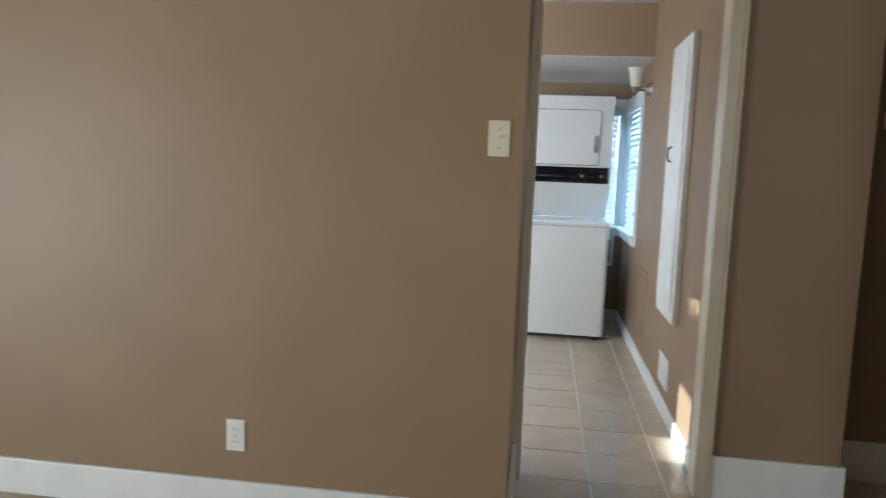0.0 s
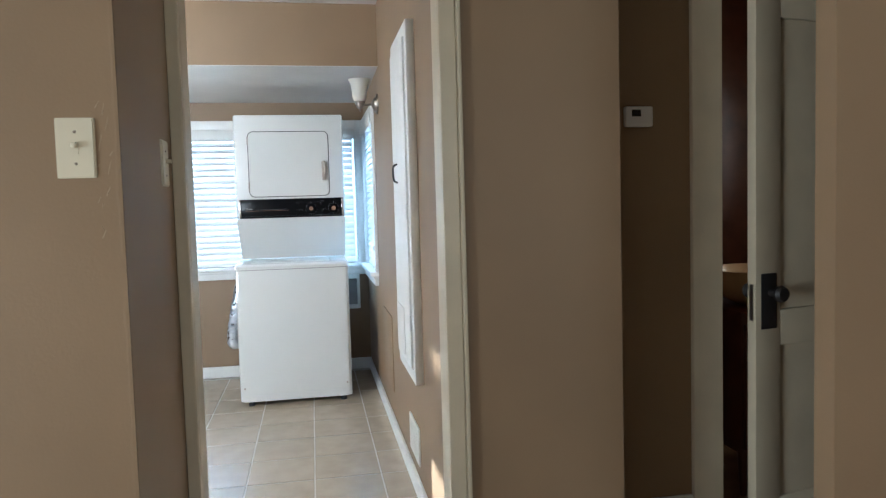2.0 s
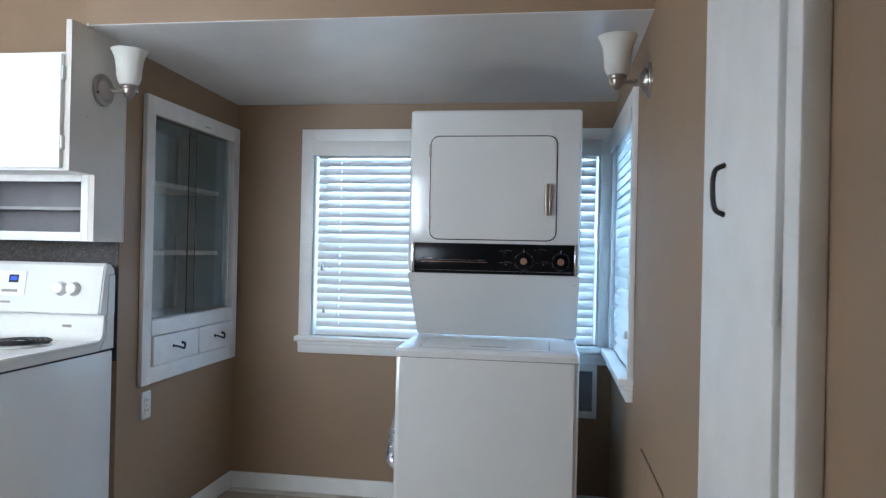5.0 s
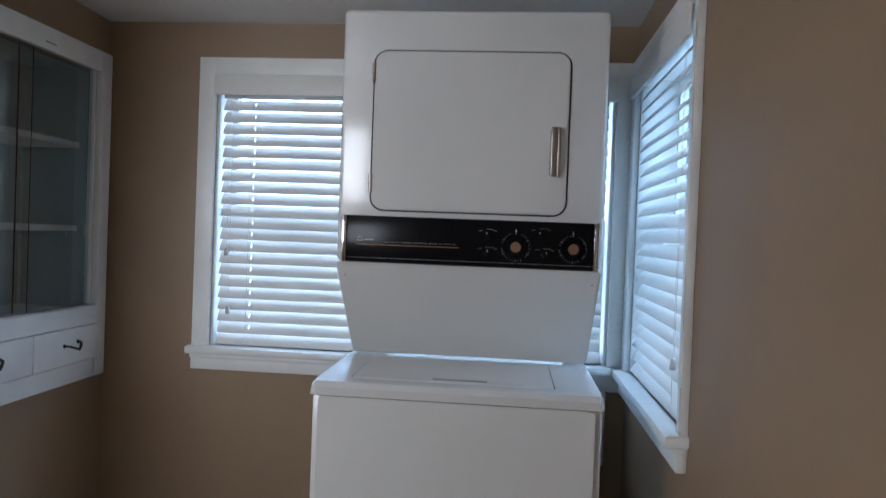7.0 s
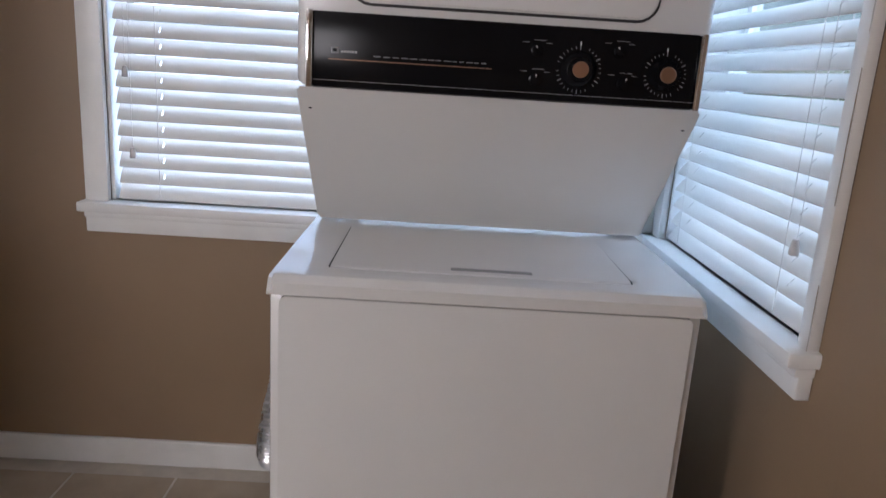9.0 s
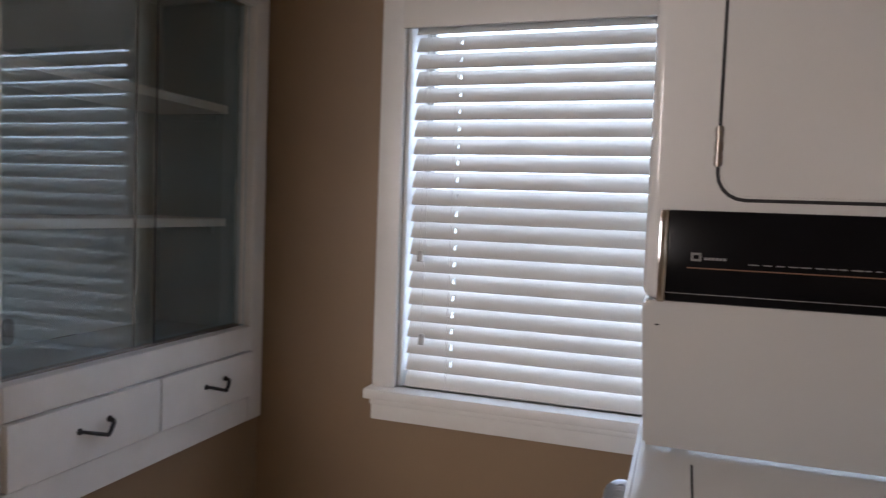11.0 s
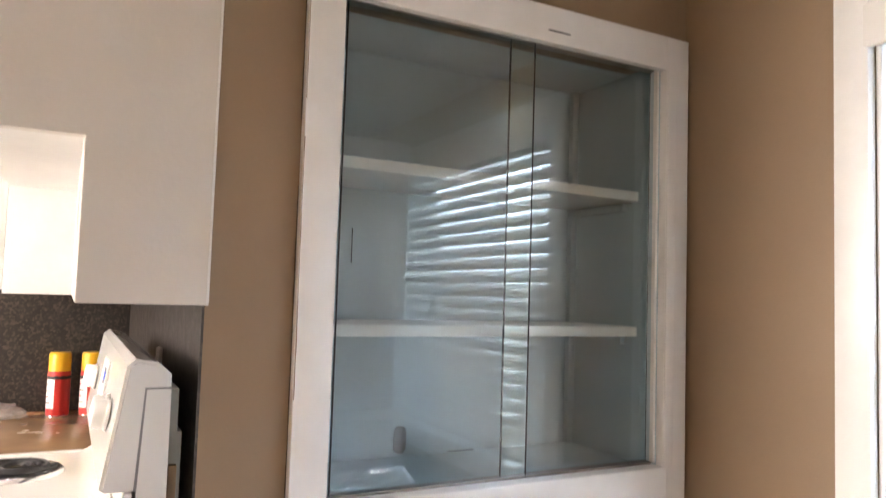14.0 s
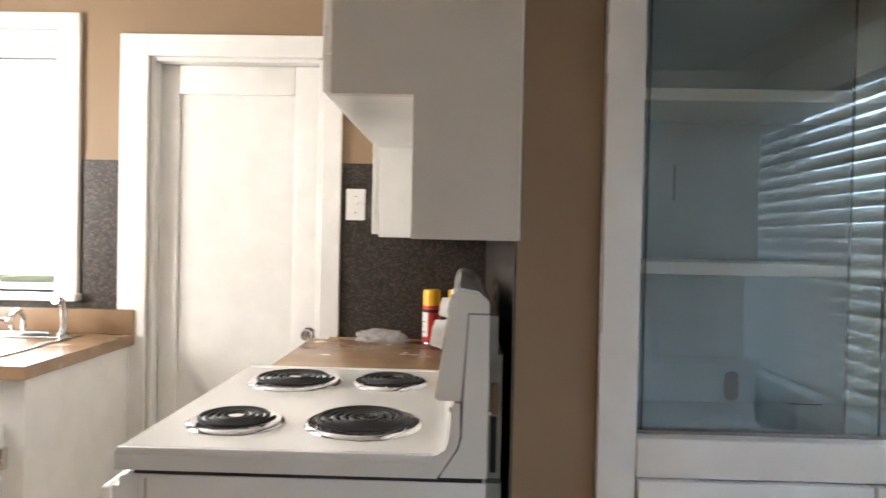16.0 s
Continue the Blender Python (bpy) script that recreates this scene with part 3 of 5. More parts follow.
    for y, z, turn in ((-1.486, 1.247, 25), (-1.486, 1.201, 0), (-1.622, 1.2535, 40), (-1.632, 1.203, -20)):
        mm = Matrix.Translation((xd - 0.012, y, z)) @ pose(0, 0, 0, 0, -90, 0) @ pose(0, 0, 0, 0, 0, turn)
        kn = part("small_knob", lathe(bmesh.new(), [(0.011, 0), (0.0105, 0.003), (0.008, 0.004), (0.0075, 0.011), (0, 0.012)], mm, 16), BLACK, pan, "small dark selector knob")
        gr = boxes((-0.0095, 0.0095, -0.0022, 0.0022, 0.004, 0.0145), bevel=0.001)
        bmesh.ops.transform(gr, matrix=mm, verts=gr.verts)
        part("grip", gr, BLACK, kn)
        gr = boxes((0.005, 0.0085, -0.0007, 0.0007, 0.0146, 0.0151))
        bmesh.ops.transform(gr, matrix=mm, verts=gr.verts)
        part("grip_mark", gr, PLASTIC, kn, smooth=False)
        part("knob_print", boxes((xd - 0.0126, xd - 0.011, y - 0.015, y + 0.006, z + 0.0165, z + 0.0174), (xd - 0.0126, xd - 0.011, y - 0.024, y - 0.014, z + 0.0125, z + 0.0133), (xd - 0.0126, xd - 0.011, y + 0.014, y + 0.025, z + 0.0125, z + 0.0133)), GREY, pan, smooth=False)
    for x in (-0.85, -0.22):
        for y in (-1.72, -1.14):
            part("foot", lathe(bmesh.new(), [(0.02, 0), (0.02, 0.012), (0.012, 0.032), (0, 0.032)], Matrix.Translation((x, y, FLOOR)), 14), DARK, t)
    return t


stacked_laundry()
hose = thing("dryer_hose", (-0.55, -1.02, FLOOR), "crumpled silver foil dryer vent hose beside the washer", "hose")
line = curve([(-0.13, -1.040, 0.60), (-0.22, -1.040, 0.685), (-0.34, -1.040, 0.66), (-0.44, -1.022, 0.54), (-0.52, -1.004, 0.40), (-0.50, -1.004, 0.325), (-0.36, -1.03, 0.30), (-0.13, -1.036, 0.27)], 34)
part("duct", tube(bmesh.new(), line, 0.05, 18, [0.033 + 0.0028 * (k % 2) + 0.002 * noise.noise(Vector((k * 0.31, 0, 0))) for k in range(len(line))]), FOIL, hose)
for p in (line[0], line[-1]):
    part("clamp", lathe(bmesh.new(), [(0.033, -0.008), (0.038, -0.008), (0.038, 0.008), (0.033, 0.008)], Matrix.Translation(p) @ pose(0, 0, 0, 0, 90, 0), 20), CHROME, hose)


# ---- built-in cupboard ----
def bent_handle(parent, x, y, z, w=0.076, mat=None):
    """A bent wire pull: flat feet and a bar that dips to one side."""
    line = [(x - w / 2, y - 0.001, z + 0.006), (x - w / 2 + 0.008, y - 0.016, z + 0.004), (x + 0.006, y - 0.024, z - 0.009), (x + 0.014, y - 0.024, z - 0.009), (x + w / 2 - 0.004, y - 0.016, z + 0.008), (x + w / 2, y - 0.001, z + 0.012)]
    hb = tube(bmesh.new(), curve(line, 4), 0.0038, 10, [0.0034 + 0.0018 * k / 20 for k in range(21)])
    ob = part("handle", hb, mat or BRONZE, parent, "dark bent metal pull")
    for dx, dz in ((-w / 2, 0.006), (w / 2, 0.012)):
        part("handle_foot", lathe(bmesh.new(), [(0.007, 0), (0.0065, 0.003), (0, 0.004)], Matrix.Translation((x + dx, y, z + dz)) @ pose(0, 0, 0, 90, 0, 0), 12), mat or BRONZE, ob)
    return ob


def built_in():
    t = thing("built_in_cupboard", (-0.45, 0, 0.673), "white built-in wall cupboard with sliding glass doors and two drawers", "cupboard")
    f = -0.02
    part("side_casing", boxes((-0.889, -0.825, f, 0.0, 0.673, 1.876), bevel=0.0012), TRIM, t)
    part("side_casing", boxes((-0.078, -0.012, f, 0.0, 0.673, 1.876), bevel=0.0012), TRIM, t)
    part("top_casing", boxes((-0.825, -0.078, f, 0.0, 1.801, 1.876), bevel=0.0012), TRIM, t)
    part("bottom_rail", boxes((-0.825, -0.078, f, 0.0, 0.673, 0.742), bevel=0.004), TRIM, t)
    part("middle_rail", boxes((-0.825, -0.070, f - 0.004, 0.012, 0.872, 0.938), bevel=0.003), TRIM, t)
    part("inner_bead", boxes((-0.077, -0.052, f - 0.004, f + 0.001, 0.940, 1.800), bevel=0.002), TRIM, t)
    part("inner_stop", boxes((-0.0855, -0.0775, 0.001, 0.0115, 0.943, 1.805)), TRIM, t, smooth=False)
    part("inner_bead", boxes((-0.077, -0.074, -0.0185, 0.05, 0.938, 1.812)), INNER, t, smooth=False)
    back = 0.300
    cab = boxes((-0.84, -0.83, 0.10, back + 0.01, 0.70, 1.84), (-0.076, -0.066, 0.10, back + 0.01, 0.70, 1.84), (-0.83, -0.076, back, back + 0.01, 0.70, 1.84), (-0.83, -0.076, 0.10, back, 1.82, 1.84), (-0.83, -0.076, 0.10, back, 0.70, 0.72))
    part("carcass", cab, INNER, t, smooth=False)
    for x in (-0.8295, -0.0797):
        part("liner", boxes((x, x + 0.0035, 0.0, 0.10, 0.72, 1.82)), INNER, t, smooth=False)
    part("cupboard_floor", boxes((-0.826, -0.080, 0.012, back - 0.003, 0.909, 0.930)), INNER, t)
    for z in (1.231, 1.538):
        part("shelf", boxes((-0.826, -0.080, 0.062, back, z - 0.022, z), bevel=0.002), TRIM, t, "white painted shelf, front edge worn")
        for x in (-0.816, -0.088):
            part("shelf_cleat", boxes((x - 0.006, x + 0.006, 0.10, back - 0.01, z - 0.042, z - 0.0245)), INNER, t)
        part("shelf_gap", boxes((-0.0822, -0.0815, 0.085, back - 0.012, z - 0.0245, z - 0.0222)), DARK, t, smooth=False)
    for x in (-0.816, -0.089):
        part("corner_post", boxes((x - 0.009, x + 0.009, back - 0.018, back - 0.0005, 0.931, 1.82), bevel=0.002), INNER, t)
    part("back_slit", boxes((-0.681, -0.679, back - 0.0012, back, 1.353, 1.428)), DARK, t, smooth=False)
    part("back_panel", boxes((-0.735, -0.576, back - 0.0025, back, 0.931, 1.0115), bevel=0.001), INNER, t)
    part("cable_hole", prism(bmesh.new(), rounded(-0.5645, -0.5345, 0.934, 0.996, 0.0145), "y", back - 0.002, back), GREY, t)
    for xa, xb in ((-0.828, -0.755), (-0.43, -0.36)):
        part("floor_gap", boxes((xa, xb, back - 0.003, back - 0.0012, 0.9275, 0.9315)), DARK, t, smooth=False)
    part("lower_track", boxes((-0.822, -0.080, 0.0125, 0.036, 0.931, 0.942)), NICKEL, t)
    part("upper_track", boxes((-0.822, -0.080, 0.0125, 0.036, 1.806, 1.818)), NICKEL, t)
    for x0, x1, y in ((-0.809, -0.405, 0.016), (-0.459, -0.081, 0.027)):
        g = part("glass_door", boxes((x0, x1, y, y + 0.004, 0.942, 1.807)), GLASS, t, "clear sliding glass door", smooth=False)
        g.visible_shadow = False
        for xe in ((x0, x1 - 0.0015) if y < 0.02 else (x0,)):
            part("glass_edge", boxes((xe, xe + 0.0015, y - 0.0005, y + 0.0045, 0.942, 1.807)), DARK, g, "dark ground glass edge", smooth=False)
    for x0, x1, hx in ((-0.821, -0.436, -0.626), (-0.430, -0.070, -0.236)):
        d = part("drawer", boxes((x0, x1, f - 0.011, 0.008, 0.746, 0.869), bevel=0.003), TRIM, t)
        bent_handle(d, hx, f - 0.011, 0.808)
        part("drawer_box", boxes((x0 + 0.01, x1 - 0.01, 0.008, 0.38, 0.75, 0.85)), TRIM, d, smooth=False)
    part("drawer_gap", boxes((-0.825, -0.078, 0.009, 0.0115, 0.742, 0.872)), DARK, t, smooth=False)
    part("paint_chip", boxes((-0.40, -0.345, f - 0.0006, f + 0.001, 1.824, 1.827)), DARK, t, smooth=False)
    return t


built_in()


# ---- ironing board cupboard, vent, access panel on the south wall ----
def ironing_cupboard():
    t = thing("ironing_board_cupboard", (-2.35, SOUTH, 0.49), "tall narrow white wall cupboard for an ironing board", "cupboard")
    s = SOUTH
    a, b, z0, z1 = -2.712, -2.205, 0.512, 1.935
    part("frame", boxes((a, a + 0.055, s, s + 0.034, z0, z1), (b - 0.03, b, s, s + 0.034, z0, z1), (a + 0.055, b - 0.03, s, s + 0.034, z0, z0 + 0.05), (a + 0.055, b - 0.03, s, s + 0.034, z1 - 0.05, z1), bevel=0.004), TRIM, t)
    part("gap", boxes((a + 0.055, b - 0.03, s, s + 0.018, z0 + 0.05, z1 - 0.05)), DARK, t, smooth=False)
    d = part("door", boxes((a + 0.059, b - 0.034, s + 0.012, s + 0.042, z0 + 0.054, z1 - 0.054), bevel=0.004), TRIM, t)
    part("raised_panel", boxes((b - 0.29, b - 0.05, s + 0.042, s + 0.045, z0 + 0.08, z0 + 0.28), bevel=0.0015), TRIM, d)
    hb = tube(bmesh.new(), curve([(-2.40, s + 0.042, 1.400), (-2.40, s + 0.058, 1.39), (-2.40, s + 0.061, 1.36), (-2.40, s + 0.057, 1.33), (-2.40, s + 0.042, 1.320)], 6), 0.0042, 10)
    part("handle", hb, BRONZE, d, "dark bent metal pull")
    for z in (0.75, 1.2, 1.7):
        part("hinge", tube(bmesh.new(), [(a + 0.057, s + 0.041, z - 0.03), (a + 0.057, s + 0.041, z + 0.03)], 0.004, 10), TRIM, d)
    return t


ironing_cupboard()
vent = thing("wall_vent", (-2.42, SOUTH, 0.2), "white metal floor-level wall vent register", "vent")
part("frame", boxes((-2.56, -2.28, SOUTH, SOUTH + 0.008, 0.125, 0.145), (-2.56, -2.28, SOUTH, SOUTH + 0.008, 0.265, 0.285), (-2.56, -2.54, SOUTH, SOUTH + 0.008, 0.145, 0.265), (-2.30, -2.28, SOUTH, SOUTH + 0.008, 0.145, 0.265), bevel=0.002), TRIM, vent)
part("backing", boxes((-2.54, -2.30, SOUTH, SOUTH + 0.001, 0.145, 0.265)), DARK, vent)
for k in range(8):
    sl = boxes((-2.54, -2.30, SOUTH + 0.001, SOUTH + 0.007, 0.147 + 0.015 * k, 0.155 + 0.015 * k))
    part("slat", sl, TRIM, vent)
acc = thing("access_panel", (-1.39, SOUTH, 0.2), "painted-over flat access panel on the brown wall", "access panel")
part("panel", boxes((-1.62, -1.164, SOUTH, SOUTH + 0.005, 0.20, 0.617), bevel=0.001), PAINT, acc)
part("top_seam", boxes((-1.62, -1.164, SOUTH, SOUTH + 0.0012, 0.617, 0.6182)), CRACK, acc, "dark crack along the panel edge", smooth=False)
part("side_seam", boxes((-1.164, -1.163, SOUTH, SOUTH + 0.0012, 0.20, 0.617)), CRACK, acc, smooth=False)


# ---- plates, thermostat, valve box ----
def plate(name, kind, m, label, mat):
    t = thing(name, (0, 0, 0), label, "light switch" if kind == "switch" else "power outlet")
    bm = prism(bmesh.new(), rounded(-0.035, 0.035, -0.057, 0.057, 0.004, 3), "y", -0.006, 0.0)
    bmesh.ops.bevel(bm, geom=[e for e in bm.edges if e.verts[0].co.y < -0.005 and e.verts[1].co.y < -0.005], offset=0.003, segments=2, affect="EDGES")
    part("plate", bm, mat, t)
    if kind == "switch":
        part("toggle_slot", boxes((-0.006, 0.006, -0.0068, -0.004, -0.013, 0.013)), mat, t)
        tg = boxes((-0.0045, 0.0045, -0.020, -0.005, 0.000, 0.010), bevel=0.002)
        part("toggle", tg, mat, t)
    else:
        for z in (-0.022, 0.022):
            o = part("socket", prism(bmesh.new(), rounded(-0.017, 0.017, z - 0.014, z + 0.014, 0.008, 4), "y", -0.0085, -0.004), mat, t)
            part("socket_slots", boxes((-0.008, -0.006, -0.0091, -0.008, z - 0.004, z + 0.006), (0.006, 0.008, -0.0091, -0.008, z - 0.004, z + 0.006)), DARK, o, smooth=False)
    for z in ((-0.030, 0.030) if kind == "switch" else (0.0,)):
        part("screw", lathe(bmesh.new(), [(0.003, 0), (0.0025, 0.0012), (0, 0.0014)], Matrix.Translation((0, -0.006, z)) @ pose(0, 0, 0, 90, 0, 0), 10), NICKEL, t)
    t.matrix_basis = m
    return t


wl = bpy.data.objects["wall_living"]
for k in range(13):
    z, y, h = 1.19 + 0.02 * k + random.uniform(-0.03, 0.03), -1.172 + random.uniform(-0.014, 0.014), random.uniform(0.008, 0.035)
    w = random.uniform(0.0004, 0.0011)
    dy = random.uniform(-0.008, 0.004)
    sc = bmesh.new()
    prism(sc, [(y, z), (y + w, z + 0.002), (y + dy + w, z + h), (y + dy, z + h * 0.97)], "x", LIVING - 0.0006, LIVING + 0.0002)
    part("paint_scuff", sc, SCUFF, wl, "pale scuff in the brown paint", smooth=False)
def ragged(parent, name, at, z0, z1, mat, lo, hi, gaps=0.0, step=0.016, label=""):
    """An uneven painted line up a wall: at(u, v) gives a place u across and v up; its width wanders between lo and hi."""
    bm, z, run = bmesh.new(), z0, []
    seed = random.uniform(0, 50)
    while z < z1:
        n1 = 0.5 + 0.5 * noise.noise(Vector((z * 9, seed, 0))) + 0.3 * noise.noise(Vector((z * 45, seed, 3)))
        if noise.noise(Vector((z * 5, seed, 9))) < gaps - 0.5:
            run = []
        else:
            w = lo + (hi - lo) * min(1, max(0.05, n1))
            pair = [bm.verts.new(at(0, z, 0)), bm.verts.new(at(w * 0.55, z, 1)), bm.verts.new(at(w, z, 0))]
            if run:
                for k in (0, 1):
                    bm.faces.new((run[k], run[k + 1], pair[k + 1], pair[k]))
            run = pair
        z += step
    return part(name, bm, mat, parent, label, smooth=False)


# lumpy plaster along the living room corner, on both faces
ragged(wl, "plaster_ridge", lambda u, z, k: (LIVING - 0.0002 - 0.0004 * k, -1.2032 + u, z), 0.12, 2.44, PAINT, 0.004, 0.016, 0.0, 0.012, "lumpy plaster edge under brown paint")
wl2 = bpy.data.objects["wall_hall_left"]
ragged(wl2, "corner_crack", lambda u, z, k: (LIVING + 0.0005 + u, -1.2036, z), 0.12, 2.44, CRACK, 0.0006, 0.0035, 0.1)
ragged(wl2, "casing_crack", lambda u, z, k: (DOORW - 0.0225 - u, -1.2036, z), 0.12, 2.12, CRACK, 0.0008, 0.0032, 0.1)
ws = bpy.data.objects["wall_doorway"]
ragged(ws, "casing_crack", lambda u, z, k: (DOORW - 0.0006, -1.9884 - u, z), 0.16, 2.12, CRACK, 0.0006, 0.0022, 0.15)
# cracked caulk where the white casings meet the wall
wn_ = bpy.data.objects["wall_north"]
ragged(wn_, "casing_crack", lambda u, z, k: (-0.0122 + u, -0.0008, z), 0.68, 1.87, CRACK, 0.0006, 0.003, 0.18)
ragged(wn_, "casing_crack", lambda u, z, k: (-0.8888 - u, -0.0008, z), 0.68, 1.87, CRACK, 0.0006, 0.0026, 0.12)
ragged(wn_, "paint_edge", lambda u, z, k: (-0.889 + u, -0.0212 - 0.0002 * k, z), 0.68, 1.87, PAINT, 0.0003, 0.0028, 0.2)
ragged(wn_, "paint_edge", lambda u, z, k: (-0.012 - u, -0.0212 - 0.0002 * k, z), 0.68, 1.87, PAINT, 0.0003, 0.0030, 0.25)
ragged(wn_, "cabinet_crack", lambda u, z, k: (KWALL + 0.0045 + u, -0.0008, z), 1.27, 2.0, CRACK, 0.0005, 0.0024, 0.2)
wsouth = bpy.data.objects["wall_south"]
ragged(wsouth, "casing_crack", lambda u, z, k: (-0.8942 - u, SOUTH + 0.0008, z), 0.80, 1.87, CRACK, 0.0006, 0.003, 0.2)
ragged(wsouth, "paint_edge", lambda u, z, k: (-0.894 + u, SOUTH + 0.0212 + 0.0002 * k, z), 0.80, 1.87, PAINT, 0.0003, 0.004, 0.3)
weast = bpy.data.objects["wall_east"]
ragged(weast, "casing_crack", lambda u, z, k: (-0.0008, -0.3668 + u, z), 0.80, 1.87, CRACK, 0.0005, 0.0018, 0.3)
plate("light_switch", "switch", pose(LIVING, -1.125, 1.347, 0, 0, -90), "ivory toggle switch plate on the living room wall", PLATE)
plate("light_switch", "switch", pose(-3.578, -1.203, 1.342, 0, 0, 0), "ivory toggle switch plate inside the hall", PLATE)
plate("power_outlet", "outlet", pose(LIVING, -0.243, 0.279, 0, 0, -90), "white outlet plate low on the living room wall", PLASTIC)
plate("power_outlet", "outlet", pose(-0.825, 0.0, 0.585, 0, 0, 0), "white outlet plate under the built-in cupboard", PLASTIC)
plate("light_switch", "switch", pose(-1.513, FAR - 0.006, 1.377, 0, 0, 0), "white switch plate on the dark backsplash", PLASTIC)

plate("power_outlet", "outlet", pose(KWALL - 0.004, 0.50, 1.10, 0, 0, -90), "white outlet plate on the backsplash behind the stove", PLASTIC)

th = thing("thermostat", (THERM, -2.68, 1.5), "white digital wall thermostat", "thermostat")
bm = boxes((THERM - 0.024, THERM, -2.724, -2.623, 1.468, 1.538), bevel=0.006)
tb = part("case", bm, PLASTIC, th)
part("display", boxes((THERM - 0.0246, THERM - 0.02, -2.678, -2.645, 1.503, 1.526)), DARK, tb, "dark display")
for k in range(3):
    part("button", boxes((THERM - 0.026, THERM - 0.022, -2.715 + k * 0.012, -2.707 + k * 0.012, 1.48, 1.486), bevel=0.001), PLASTIC, tb)

vb = thing("laundry_valve_box", (-0.012, -1.83, 0.58), "white plastic laundry valve box on the wall", "valve box")
part("frame", boxes((-0.03, 0, -1.90, -1.88, 0.45, 0.71), (-0.03, 0, -1.80, -1.78, 0.45, 0.71), (-0.03, 0, -1.88, -1.80, 0.45, 0.48), (-0.03, 0, -1.88, -1.80, 0.68, 0.71), bevel=0.003), PLASTIC, vb)
part("recess", boxes((-0.004, 0, -1.88, -1.80, 0.48, 0.68)), GREY, vb)


# ---- wall sconces ----
def sconce():
    t = thing("wall_sconce", (0, 0, 0), "brushed nickel wall sconce with a white bell glass shade", "wall lamp", "sconces of the laundry nook")
    out = pose(0, 0, 0, 90, 0, 0)
    part("wall_plate", lathe(bmesh.new(), [(0.060, 0), (0.060, 0.003), (0.056, 0.010), (0.046, 0.013), (0.042, 0.013), (0.039, 0.020), (0.026, 0.030), (0.012, 0.037), (0, 0.038)], out, 36), NICKEL, t)
    for a in (200, 20):
        part("screw", lathe(bmesh.new(), [(0.005, 0), (0.004, 0.004), (0, 0.005)], pose(0.049 * math.cos(radians(a)), -0.012, 0.049 * math.sin(radians(a)), 90, 0, 0), 12), BRONZE, t)
    part("arm", tube(bmesh.new(), curve([(0, -0.03, 0), (0, -0.06, -0.004), (0, -0.105, -0.004)], 8), 0.0065, 12), NICKEL, t)
    ax = Matrix.Translation((0, -0.105, 0))
    part("socket_cup", lathe(bmesh.new(), [(0, -0.043), (0.004, -0.042), (0.005, -0.036), (0.003, -0.032), (0.010, -0.028), (0.020, -0.016), (0.024, -0.004), (0.024, 0.002), (0.030, 0.005), (0.032, 0.012), (0.029, 0.017), (0, 0.017)], ax, 28), NICKEL, t)
    prof = [(0.028, 0.017), (0.037, 0.026), (0.043, 0.046), (0.045, 0.078), (0.049, 0.108), (0.057, 0.132), (0.065, 0.145)]
    sh = lathe(bmesh.new(), prof + [(r - 0.003, z) for r, z in prof[::-1]], ax, 32)
    part("shade", sh, FROST, t, "white frosted bell glass shade")
    part("sticker", boxes((0.004, 0.022, -0.1305, -0.129, -0.006, 0.001)), PLASTIC, t, smooth=False)
    return t


lamp_one = sconce()
lamp_one.matrix_basis = pose(-1.175, -0.012, 1.821)
copy_thing(lamp_one, pose(-1.18, SOUTH, 1.829, 0, 0, 180))


